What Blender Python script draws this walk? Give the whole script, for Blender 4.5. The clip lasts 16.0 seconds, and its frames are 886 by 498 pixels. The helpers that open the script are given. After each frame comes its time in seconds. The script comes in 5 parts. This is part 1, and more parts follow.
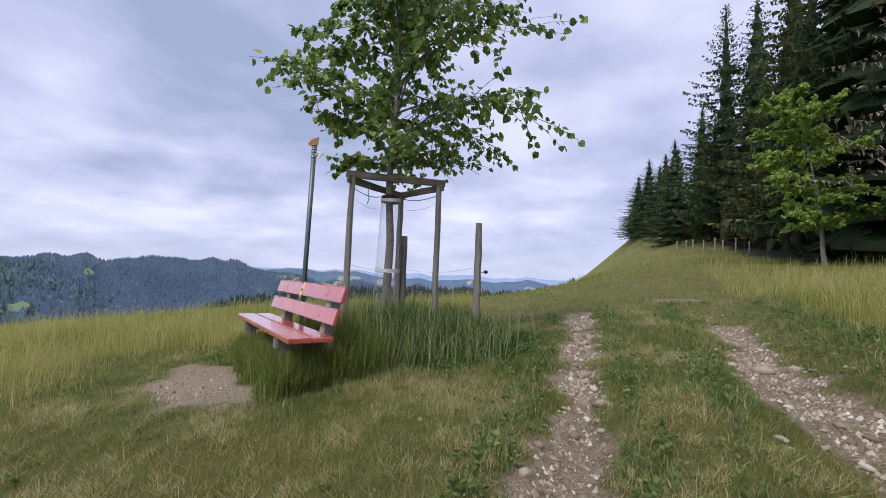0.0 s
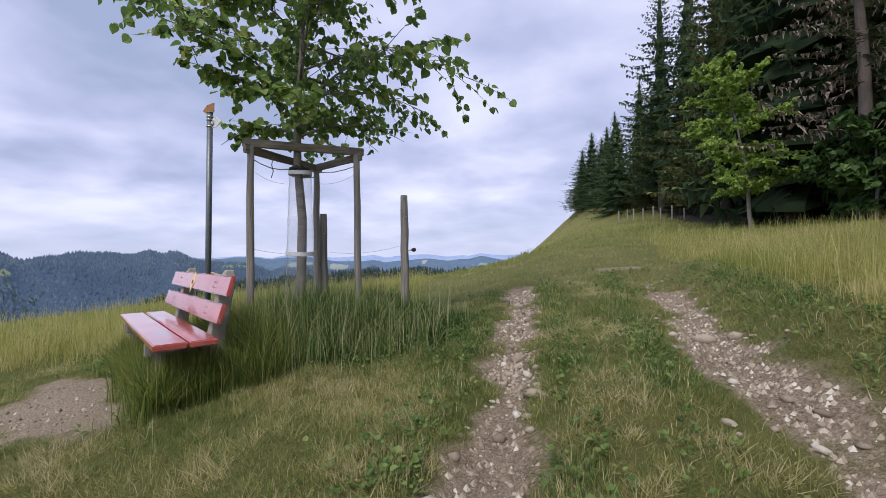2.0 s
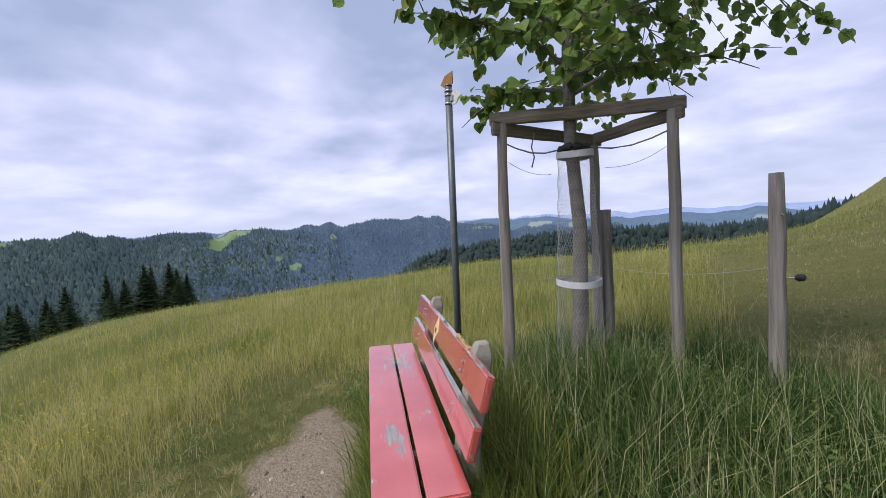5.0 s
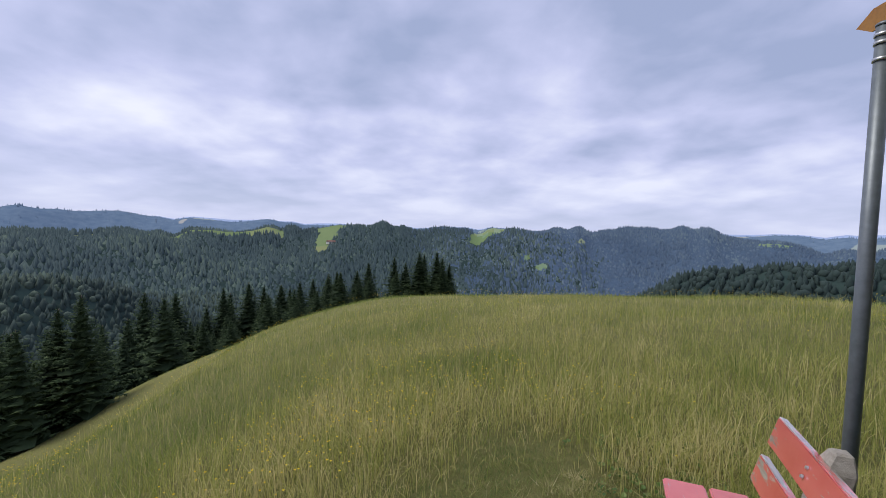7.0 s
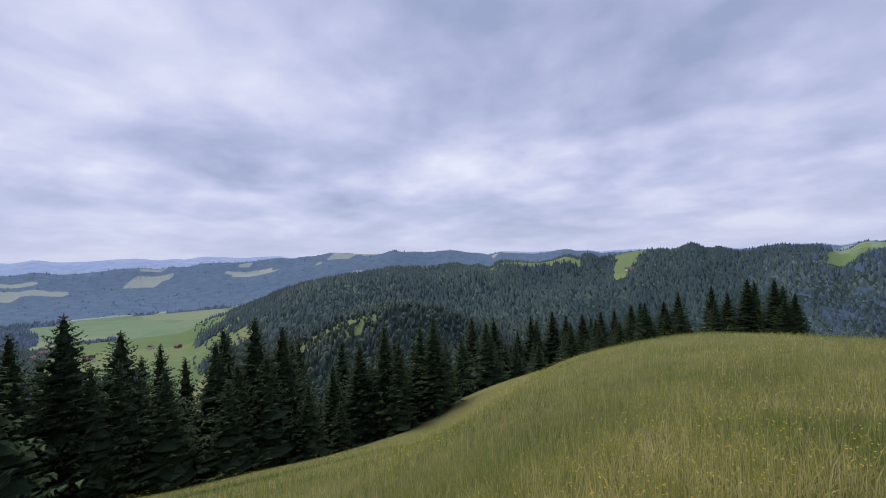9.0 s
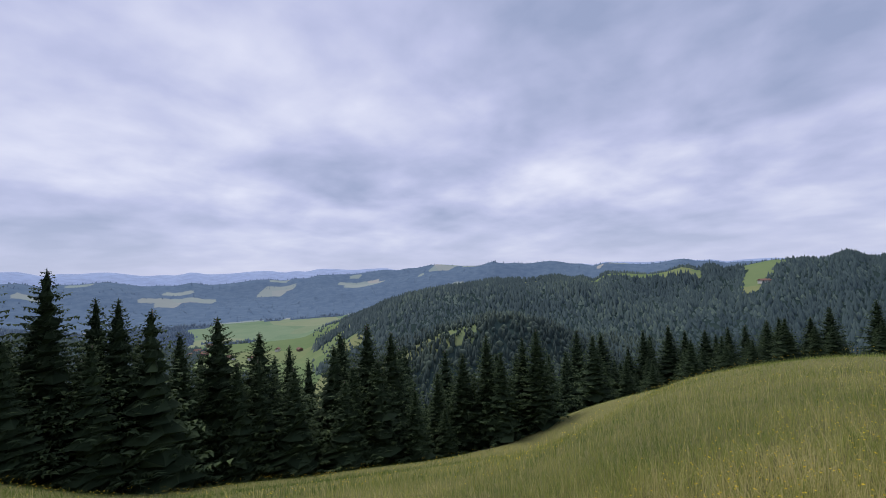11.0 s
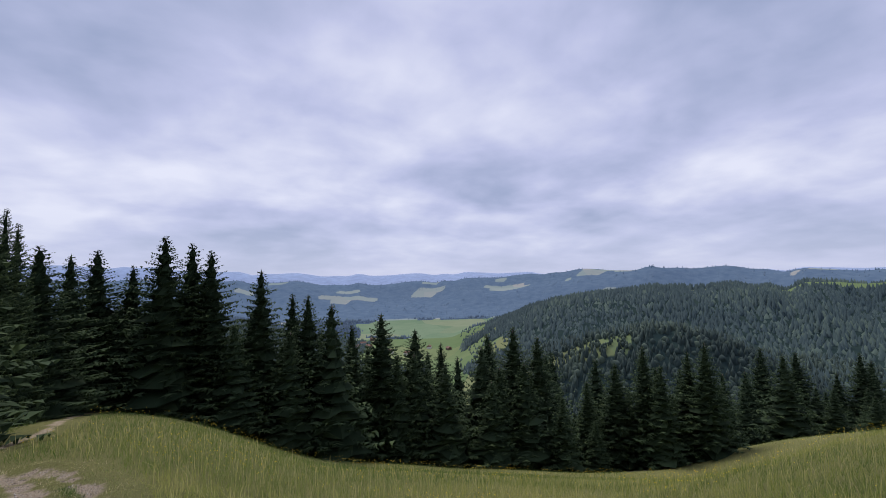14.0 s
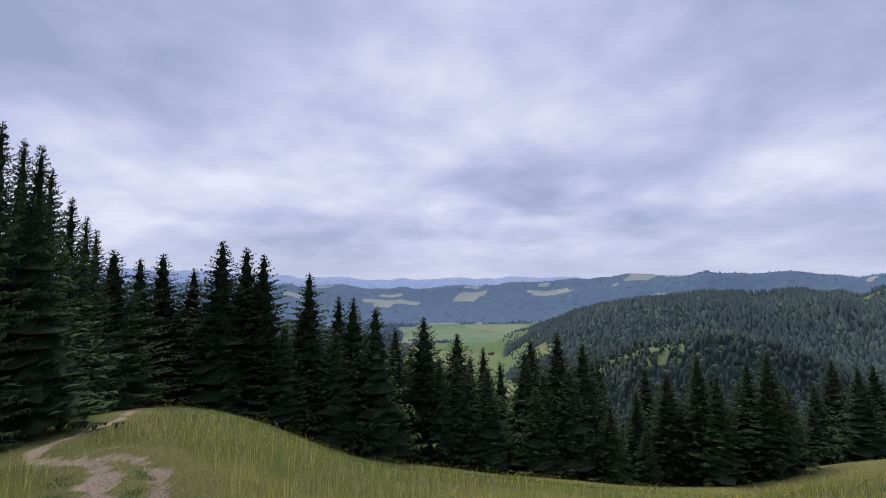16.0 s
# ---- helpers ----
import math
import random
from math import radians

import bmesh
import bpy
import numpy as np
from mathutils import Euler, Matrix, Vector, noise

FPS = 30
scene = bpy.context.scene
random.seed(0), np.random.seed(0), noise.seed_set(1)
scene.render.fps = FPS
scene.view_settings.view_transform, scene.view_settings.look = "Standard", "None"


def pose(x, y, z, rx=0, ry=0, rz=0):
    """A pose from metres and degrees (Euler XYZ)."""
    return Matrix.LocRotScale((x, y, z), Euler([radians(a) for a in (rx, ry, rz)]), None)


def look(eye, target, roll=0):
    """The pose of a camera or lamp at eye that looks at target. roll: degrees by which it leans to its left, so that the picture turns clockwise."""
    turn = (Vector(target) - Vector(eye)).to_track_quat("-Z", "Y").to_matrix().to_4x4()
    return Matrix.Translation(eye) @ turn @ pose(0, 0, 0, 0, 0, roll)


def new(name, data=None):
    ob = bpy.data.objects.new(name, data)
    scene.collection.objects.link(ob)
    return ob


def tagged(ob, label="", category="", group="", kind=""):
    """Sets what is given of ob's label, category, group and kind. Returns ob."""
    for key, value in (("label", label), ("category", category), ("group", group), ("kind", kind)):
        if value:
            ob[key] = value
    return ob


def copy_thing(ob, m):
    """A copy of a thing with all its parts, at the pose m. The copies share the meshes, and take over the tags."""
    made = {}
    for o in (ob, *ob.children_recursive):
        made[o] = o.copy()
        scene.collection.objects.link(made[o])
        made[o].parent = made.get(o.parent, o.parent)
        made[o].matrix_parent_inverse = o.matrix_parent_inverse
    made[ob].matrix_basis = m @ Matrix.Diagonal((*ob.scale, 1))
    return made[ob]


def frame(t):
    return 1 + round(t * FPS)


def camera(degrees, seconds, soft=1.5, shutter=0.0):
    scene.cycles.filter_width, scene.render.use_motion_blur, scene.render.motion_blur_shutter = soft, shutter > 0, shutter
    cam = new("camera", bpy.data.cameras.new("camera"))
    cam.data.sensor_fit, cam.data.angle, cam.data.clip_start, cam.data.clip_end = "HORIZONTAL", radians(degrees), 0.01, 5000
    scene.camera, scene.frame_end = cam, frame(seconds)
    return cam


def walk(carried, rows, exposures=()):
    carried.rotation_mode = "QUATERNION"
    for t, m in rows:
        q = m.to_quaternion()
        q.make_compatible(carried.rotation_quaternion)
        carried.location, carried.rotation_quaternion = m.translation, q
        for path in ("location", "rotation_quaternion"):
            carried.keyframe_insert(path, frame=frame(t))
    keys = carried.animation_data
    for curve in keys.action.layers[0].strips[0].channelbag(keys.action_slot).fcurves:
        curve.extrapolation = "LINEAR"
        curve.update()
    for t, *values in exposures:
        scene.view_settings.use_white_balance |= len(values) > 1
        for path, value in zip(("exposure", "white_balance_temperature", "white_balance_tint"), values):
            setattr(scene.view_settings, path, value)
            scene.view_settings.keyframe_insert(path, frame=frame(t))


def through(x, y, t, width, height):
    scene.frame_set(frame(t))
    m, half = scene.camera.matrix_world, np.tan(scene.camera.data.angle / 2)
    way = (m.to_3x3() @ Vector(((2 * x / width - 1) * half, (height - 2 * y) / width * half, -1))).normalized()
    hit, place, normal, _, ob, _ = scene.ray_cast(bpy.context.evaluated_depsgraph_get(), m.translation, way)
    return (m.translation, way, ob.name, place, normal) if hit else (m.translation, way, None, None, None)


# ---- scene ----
cam = camera(92.4, 16.0, 0.75)
PATH = [
    (0, (-0.352, 1.965, 1.713), (-0.275, 3.959, 1.847), 2.5),
    (0.5, (-0.348, 1.975, 1.699), (-0.196, 3.966, 1.82), 3.8),
    (1, (-0.313, 2.026, 1.677), (-0.081, 4.01, 1.778), 4.2),
    (1.5, (-0.099, 2.287, 1.64), (0.206, 4.262, 1.705), 3.0),
    (2, (0.021, 2.491, 1.712), (0.316, 4.469, 1.753), -0.6),
    (2.5, (-0.054, 2.784, 1.713), (0.049, 4.782, 1.73), 1.6),
    (3, (-0.053, 2.988, 1.895), (-0.049, 4.988, 1.884), 1.9),
    (3.5, (0.003, 3.329, 1.953), (-0.256, 5.311, 1.89), 1.0),
    (3.7, (-0.024, 3.438, 2.019), (-0.42, 5.392, 1.873), 0.2),
    (5.8, (-1.027, 4.681, 2.299), (-2.062, 6.391, 2.21), 0.7),
    (6, (-1.145, 4.773, 2.346), (-2.284, 6.414, 2.243), 2.4),
    (6.2, (-1.203, 4.825, 2.417), (-2.435, 6.393, 2.265), 2.7),
    (6.5, (-1.314, 4.909, 2.437), (-2.732, 6.31, 2.289), 2.2),
    (6.6, (-1.358, 4.932, 2.442), (-2.839, 6.268, 2.292), 2.4),
    (7, (-1.496, 5.099, 2.47), (-3.142, 6.231, 2.381), 1.4),
    (7.5, (-1.443, 4.988, 2.564), (-3.281, 5.776, 2.508), 0.1),
    (8, (-1.338, 4.835, 2.605), (-3.304, 5.202, 2.583), -1.4),
    (8.5, (-1.233, 4.781, 2.668), (-3.233, 4.842, 2.683), -1.9),
    (10.8, (-0.64, 4.606, 2.542), (-2.564, 4.074, 2.66), -1.8),
    (11, (-0.596, 4.604, 2.542), (-2.503, 4.015, 2.66), -2.0),
    (11.5, (-0.491, 4.616, 2.555), (-2.34, 3.863, 2.675), -1.8),
    (12, (-0.374, 4.681, 2.55), (-2.156, 3.781, 2.674), -1.6),
    (12.5, (-0.26, 4.739, 2.533), (-2.001, 3.763, 2.664), -1.6),
    (13, (-0.228, 4.734, 2.531), (-1.926, 3.685, 2.667), -1.4),
    (13.5, (-0.164, 4.745, 2.549), (-1.817, 3.628, 2.691), -1.3),
    (14, (-0.082, 4.785, 2.532), (-1.684, 3.598, 2.685), -1.0),
    (14.5, (-0.034, 4.798, 2.513), (-1.599, 3.564, 2.679), -0.9),
    (15, (-0.014, 4.795, 2.528), (-1.554, 3.53, 2.701), -0.8),
    (15.5, (-0.011, 4.81, 2.514), (-1.524, 3.513, 2.687), -0.7),
    (16, (0.019, 4.813, 2.488), (-1.458, 3.475, 2.663), -0.6),
]
walk(cam, [(t, look(eye, target, roll)) for t, eye, target, roll in PATH], [(0.0, 0.04), (2.0, 0.06), (3.5, 0.15), (5.8, 0.08), (8.0, -0.12), (11.0, -0.2), (16.0, -0.2)])

# ---- world, sun, exposure ----
SUN_EL, SUN_AZ = 54.0, 215.0
world = bpy.data.worlds.new("overcast_sky")
scene.world = world
world.use_nodes = True


def sky_nodes():
    nt = world.node_tree
    nt.nodes.clear()
    N, L = nt.nodes.new, nt.links.new
    out, bg = N("ShaderNodeOutputWorld"), N("ShaderNodeBackground")
    sky = N("ShaderNodeTexSky")
    sky.sky_type, sky.sun_disc = 'NISHITA', False
    sky.sun_elevation, sky.sun_rotation = radians(SUN_EL), radians(SUN_AZ)
    tc, sep = N("ShaderNodeTexCoord"), N("ShaderNodeSeparateXYZ")
    L(tc.outputs["Generated"], sep.inputs[0])
    up = N("ShaderNodeMath"); up.operation = 'MAXIMUM'; up.inputs[1].default_value = 0.0
    L(sep.outputs["Z"], up.inputs[0])
    lift = N("ShaderNodeMath"); lift.operation = 'ADD'; lift.inputs[1].default_value = 0.22
    L(up.outputs[0], lift.inputs[0])
    flat = N("ShaderNodeCombineXYZ")
    for axis in ("X", "Y"):
        d = N("ShaderNodeMath"); d.operation = 'DIVIDE'
        L(sep.outputs[axis], d.inputs[0]); L(lift.outputs[0], d.inputs[1])
        L(d.outputs[0], flat.inputs[axis])
    mp = N("ShaderNodeMapping"); mp.inputs["Rotation"].default_value = (0, 0, radians(28))
    mp.inputs["Scale"].default_value = (1.0, 1.0, 1.0)
    mp.inputs["Location"].default_value = (3.1, 7.7, 0.0)
    L(flat.outputs[0], mp.inputs["Vector"])
    big, fine = N("ShaderNodeTexNoise"), N("ShaderNodeTexNoise")
    big.inputs["Scale"].default_value, big.inputs["Detail"].default_value = 0.85, 4.0
    big.inputs["Roughness"].default_value, big.inputs["Distortion"].default_value = 0.48, 0.1
    fine.inputs["Scale"].default_value, fine.inputs["Detail"].default_value = 2.3, 5.0
    fine.inputs["Roughness"].default_value, fine.inputs["Distortion"].default_value = 0.5, 0.15
    L(mp.outputs[0], big.inputs["Vector"]); L(mp.outputs[0], fine.inputs["Vector"])
    mixn = N("ShaderNodeMix"); mixn.data_type = 'FLOAT'; mixn.inputs[0].default_value = 0.36
    L(big.outputs["Fac"], mixn.inputs[2]); L(fine.outputs["Fac"], mixn.inputs[3])
    ramp = N("ShaderNodeValToRGB")
    e = ramp.color_ramp.elements
    e[0].position, e[0].color = 0.375, (0.34, 0.40, 0.605, 1)
    e[1].position, e[1].color = 0.645, (0.82, 0.84, 1.0, 1)
    m = e.new(0.5); m.color = (0.54, 0.575, 0.82, 1)
    L(mixn.outputs[0], ramp.inputs["Fac"])
    # paler, even cloud towards the horizon
    hz = N("ShaderNodeMapRange"); hz.inputs["From Min"].default_value, hz.inputs["From Max"].default_value = 0.0, 0.16
    hz.inputs["To Min"].default_value, hz.inputs["To Max"].default_value = 0.75, 0.0
    L(up.outputs[0], hz.inputs["Value"])
    low = N("ShaderNodeMix"); low.data_type = 'RGBA'
    L(hz.outputs["Result"], low.inputs[0]); L(ramp.outputs["Color"], low.inputs[6])
    low.inputs[7].default_value = (0.60, 0.645, 0.86, 1)
    dim = N("ShaderNodeVectorMath"); dim.operation = 'SCALE'; dim.inputs["Scale"].default_value = 0.1
    L(sky.outputs[0], dim.inputs[0])
    mixc = N("ShaderNodeMix"); mixc.data_type = 'RGBA'; mixc.inputs[0].default_value = 0.94
    L(dim.outputs[0], mixc.inputs[6]); L(low.outputs[2], mixc.inputs[7])
    L(mixc.outputs[2], bg.inputs["Color"]); bg.inputs["Strength"].default_value = 1.12
    L(bg.outputs[0], out.inputs["Surface"])


sky_nodes()
sun = new("sun", bpy.data.lights.new("sun", 'SUN'))
sun.data.energy, sun.data.angle, sun.data.color = 2.5, radians(25), (1.0, 0.95, 0.87)
sun.matrix_world = pose(0, 0, 60, 90 - SUN_EL, 0, 180 - SUN_AZ)

# ---- materials ----


def nodes_of(name):
    m = bpy.data.materials.new(name)
    m.use_nodes = True
    nt = m.node_tree
    return m, nt, nt.nodes["Principled BSDF"]


def ramp_node(nt, fac, stops):
    r = nt.nodes.new("ShaderNodeValToRGB")
    e = r.color_ramp.elements
    while len(e) < len(stops):
        e.new(0.5)
    for el, (p, c) in zip(e, stops):
        el.position, el.color = p, (*c, 1)
    nt.links.new(fac, r.inputs["Fac"])
    return r.outputs["Color"]


def noise_node(nt, scale, detail=4.0, rough=0.55, stretch=(1, 1, 1), coord="Object"):
    tc, mp, n = (nt.nodes.new("ShaderNode" + k) for k in ("TexCoord", "Mapping", "TexNoise"))
    mp.inputs["Scale"].default_value = stretch
    n.inputs["Scale"].default_value, n.inputs["Detail"].default_value, n.inputs["Roughness"].default_value = scale, detail, rough
    nt.links.new(tc.outputs[coord], mp.inputs["Vector"])
    nt.links.new(mp.outputs[0], n.inputs["Vector"])
    return n.outputs["Fac"]


def mix_node(nt, fac, a, b, mode='MIX'):
    m = nt.nodes.new("ShaderNodeMix")
    m.data_type, m.blend_type = 'RGBA', mode
    for socket, v in ((m.inputs[0], fac), (m.inputs[6], a), (m.inputs[7], b)):
        if isinstance(v, (int, float)):
            socket.default_value = v
        elif isinstance(v, tuple):
            socket.default_value = (*v, 1)
        else:
            nt.links.new(v, socket)
    return m.outputs[2]


def bump_node(nt, bsdf, height, strength, distance):
    b = nt.nodes.new("ShaderNodeBump")
    b.inputs["Strength"].default_value, b.inputs["Distance"].default_value = strength, distance
    nt.links.new(height, b.inputs["Height"])
    nt.links.new(b.outputs[0], bsdf.inputs["Normal"])


def plain(name, dark, light, scale=6.0, rough=0.8, metal=0.0, stretch=(1, 1, 1), bump=0.3, depth=0.01, fine=6.0):
    """Two tones mixed by noise at two scales, with relief."""
    m, nt, b = nodes_of(name)
    n1, n2 = noise_node(nt, scale, 5, 0.6, stretch), noise_node(nt, scale * fine, 4, 0.65, stretch)
    c = ramp_node(nt, n1, [(0.3, dark), (0.7, light)])
    mid = tuple((a + q) / 2 for a, q in zip(dark, light))
    c = mix_node(nt, 0.45, c, ramp_node(nt, n2, [(0.3, tuple(v * 0.7 for v in mid)), (0.72, tuple(min(1, v * 1.3) for v in mid))]))
    nt.links.new(c, b.inputs["Base Color"])
    b.inputs["Roughness"].default_value, b.inputs["Metallic"].default_value = rough, metal
    if bump:
        bump_node(nt, b, n2, bump, depth)
    return m


def leafy(name, stops, through=0.3, rough=0.6, vary="tint", gloss=0.3):
    """Blades and leaves: tint by the mesh's partly random value, some light shining through."""
    m, nt, b = nodes_of(name)
    at = nt.nodes.new("ShaderNodeAttribute")
    at.attribute_name = vary
    c = ramp_node(nt, at.outputs["Fac"], stops)
    nt.links.new(c, b.inputs["Base Color"])
    b.inputs["Roughness"].default_value, b.inputs["Specular IOR Level"].default_value = rough, gloss
    tr, mx = nt.nodes.new("ShaderNodeBsdfTranslucent"), nt.nodes.new("ShaderNodeMixShader")
    nt.links.new(c, tr.inputs["Color"])
    mx.inputs[0].default_value = through
    nt.links.new(b.outputs[0], mx.inputs[1]); nt.links.new(tr.outputs[0], mx.inputs[2])
    nt.links.new(mx.outputs[0], nt.nodes["Material Output"].inputs["Surface"])
    return m


def ground_near():
    """Soil and thatch under the grass; gravelly earth where the mask says so."""
    m, nt, b = nodes_of("meadow_ground")
    n1, n2, n3 = noise_node(nt, 0.35, 5), noise_node(nt, 9, 6, 0.7), noise_node(nt, 60, 4, 0.7)
    grass = ramp_node(nt, n1, [(0.3, (0.16, 0.17, 0.05)), (0.7, (0.29, 0.265, 0.09))])
    grass = mix_node(nt, 0.55, grass, ramp_node(nt, n2, [(0.32, (0.05, 0.06, 0.02)), (0.55, (0.19, 0.195, 0.06)), (0.78, (0.42, 0.36, 0.17))]))
    n4 = noise_node(nt, 170, 3, 0.7, (1, 0.35, 1))
    thatch = ramp_node(nt, n4, [(0.36, (0.05, 0.055, 0.02)), (0.5, (0.21, 0.21, 0.07)), (0.64, (0.50, 0.43, 0.21))])
    grass = mix_node(nt, 0.45, grass, mix_node(nt, 0.5, thatch, ramp_node(nt, n3, [(0.35, (0.05, 0.065, 0.022)), (0.65, (0.30, 0.29, 0.11))])))
    earth = ramp_node(nt, n2, [(0.28, (0.19, 0.14, 0.095)), (0.5, (0.41, 0.32, 0.225)), (0.72, (0.58, 0.475, 0.35))])
    earth = mix_node(nt, 0.5, earth, ramp_node(nt, n3, [(0.36, (0.09, 0.065, 0.045)), (0.52, (0.36, 0.28, 0.195)), (0.66, (0.62, 0.515, 0.385))]))
    du = nt.nodes.new("ShaderNodeAttribute"); du.attribute_name = "dust"
    earth = mix_node(nt, du.outputs["Fac"], earth, ramp_node(nt, n3, [(0.3, (0.24, 0.185, 0.13)), (0.5, (0.50, 0.40, 0.29)), (0.68, (0.70, 0.59, 0.45))]))
    at = nt.nodes.new("ShaderNodeAttribute"); at.attribute_name = "dirt"
    add = nt.nodes.new("ShaderNodeMath"); add.operation = 'MULTIPLY_ADD'
    nt.links.new(n2, add.inputs[0]); add.inputs[1].default_value = 0.9
    nt.links.new(at.outputs["Fac"], add.inputs[2])
    edge = nt.nodes.new("ShaderNodeMapRange")
    edge.inputs["From Min"].default_value, edge.inputs["From Max"].default_value = 0.74, 1.12
    nt.links.new(add.outputs[0], edge.inputs["Value"])
    nt.links.new(mix_node(nt, edge.outputs[0], grass, earth), b.inputs["Base Color"])
    b.inputs["Roughness"].default_value, b.inputs["Specular IOR Level"].default_value = 0.95, 0.15
    bump_node(nt, b, n3, 1.0, 0.06)
    return m


def painted_wood(wear):
    """Red paint on planks, worn through to grey wood in streaks along the grain."""
    m, nt, b = nodes_of("worn_red_paint" if wear > 0.55 else "chipped_red_edge")
    n1, n2 = noise_node(nt, 3.0, 4), noise_node(nt, 7.0, 7, 0.75, (1, 0.22, 1))
    grain = noise_node(nt, 60, 3, 0.6, (1, 0.06, 1))
    red = ramp_node(nt, n1, [(0.3, (0.52, 0.085, 0.075)), (0.7, (0.63, 0.145, 0.13))])
    bare = ramp_node(nt, grain, [(0.3, (0.17, 0.15, 0.135)), (0.7, (0.44, 0.40, 0.36))])
    worn = nt.nodes.new("ShaderNodeMapRange")
    worn.inputs["From Min"].default_value, worn.inputs["From Max"].default_value = wear, wear + 0.03
    nt.links.new(n2, worn.inputs["Value"])
    nt.links.new(mix_node(nt, worn.outputs[0], red, bare), b.inputs["Base Color"])
    b.inputs["Roughness"].default_value, b.inputs["Specular IOR Level"].default_value = 0.24, 1.0
    b.inputs["Coat Weight"].default_value, b.inputs["Coat Roughness"].default_value = 1.0, 0.12
    bump_node(nt, b, grain, 0.2, 0.004)
    return m


MAT_GROUND = ground_near()


def valley_land(name, wood_dark, wood_light, field_dark, field_light, scale):
    """Wooded land with pastures where the mask says so."""
    m, nt, b = nodes_of(name)
    n1, n2 = noise_node(nt, scale, 5, 0.6), noise_node(nt, scale * 7, 4, 0.6)
    wood = ramp_node(nt, n2, [(0.3, wood_dark), (0.7, wood_light)])
    field = mix_node(nt, 0.35, ramp_node(nt, n1, [(0.35, field_dark), (0.65, field_light)]), ramp_node(nt, n2, [(0.3, field_dark), (0.7, field_light)]))
    tc, vo = nt.nodes.new("ShaderNodeTexCoord"), nt.nodes.new("ShaderNodeTexVoronoi")
    vo.inputs["Scale"].default_value = 0.0055
    nt.links.new(tc.outputs["Object"], vo.inputs["Vector"])
    sep = nt.nodes.new("ShaderNodeSeparateColor")
    nt.links.new(vo.outputs["Color"], sep.inputs[0])
    dry = tuple(a * f for a, f in zip(field_light, (1.35, 1.05, 1.05)))
    parcel = ramp_node(nt, sep.outputs[0], [(0.0, field_dark), (0.55, field_light), (0.8, dry), (1.0, field_dark)])
    field = mix_node(nt, 0.55, field, parcel)
    at = nt.nodes.new("ShaderNodeAttribute"); at.attribute_name = "field"
    add = nt.nodes.new("ShaderNodeMath"); add.operation = 'MULTIPLY_ADD'
    nt.links.new(n2, add.inputs[0]); add.inputs[1].default_value = 0.5
    nt.links.new(at.outputs["Fac"], add.inputs[2])
    edge = nt.nodes.new("ShaderNodeMapRange")
    edge.inputs["From Min"].default_value, edge.inputs["From Max"].default_value = 0.62, 0.82
    nt.links.new(add.outputs[0], edge.inputs["Value"])
    nt.links.new(mix_node(nt, edge.outputs[0], wood, field), b.inputs["Base Color"])
    b.inputs["Roughness"].default_value, b.inputs["Specular IOR Level"].default_value = 1.0, 0.0
    return m


MAT_FOREST_FLOOR = plain("forest_floor", (0.03, 0.035, 0.02), (0.07, 0.06, 0.035), 0.3, 0.95, bump=0)
# Distance haze is put into the three land colours, bluer and paler outwards.
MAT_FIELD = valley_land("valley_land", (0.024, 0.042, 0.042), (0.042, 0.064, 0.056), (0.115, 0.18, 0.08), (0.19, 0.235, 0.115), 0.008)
MAT_FAR = valley_land("far_hills_haze_tint", (0.095, 0.145, 0.215), (0.135, 0.19, 0.255), (0.22, 0.28, 0.27), (0.29, 0.33, 0.31), 0.004)
MAT_FARTHEST = plain("farthest_ranges_haze_tint", (0.23, 0.31, 0.49), (0.31, 0.39, 0.56), 0.003, 1.0, bump=0)
MAT_RED = painted_wood(0.562)
MAT_RED_EDGE = painted_wood(0.46)
MAT_OLD_WOOD = plain("weathered_wood", (0.085, 0.075, 0.066), (0.48, 0.435, 0.39), 34, 0.85, stretch=(1, 1, 0.05), bump=0.8, depth=0.008, fine=3)
MAT_RAIL = plain("weathered_rail", (0.075, 0.06, 0.048), (0.42, 0.36, 0.29), 34, 0.85, stretch=(0.09, 0.09, 1), bump=0.8, depth=0.008, fine=3)
MAT_CONCRETE = plain("lichened_concrete", (0.20, 0.18, 0.15), (0.42, 0.39, 0.34), 9, 0.9, bump=0.7, depth=0.008)
MAT_STEEL = plain("grey_coated_steel", (0.115, 0.135, 0.155), (0.19, 0.215, 0.235), 4, 0.45, metal=0.35, bump=0.1, depth=0.002)
MAT_ZINC = plain("galvanised_steel", (0.45, 0.46, 0.47), (0.65, 0.66, 0.67), 12, 0.35, metal=0.8, bump=0.1, depth=0.002)
MAT_WIRE = plain("dull_wire", (0.40, 0.41, 0.43), (0.62, 0.63, 0.65), 12, 0.5, metal=0.4, bump=0)
MAT_WHITE = plain("scuffed_white_band", (0.52, 0.52, 0.54), (0.78, 0.78, 0.80), 14, 0.6, bump=0.3, depth=0.003)
# sign yellow darkened to brown-orange: its backlit shade is put into the colour
MAT_YELLOW = plain("yellow_enamel_backlit_tint", (0.30, 0.12, 0.015), (0.40, 0.19, 0.02), 8, 0.45, bump=0)
MAT_PLATE = plain("pale_sign_back", (0.62, 0.64, 0.64), (0.78, 0.79, 0.78), 8, 0.4, bump=0)
MAT_BADGE = plain("cream_badge", (0.70, 0.53, 0.22), (0.84, 0.69, 0.36), 12, 0.5, bump=0)
MAT_INK = plain("dark_print", (0.03, 0.035, 0.05), (0.06, 0.07, 0.10), 20, 0.6, bump=0)
MAT_ROPE = plain("grey_rope", (0.18, 0.175, 0.17), (0.40, 0.39, 0.37), 40, 0.9, bump=0.5, depth=0.003)
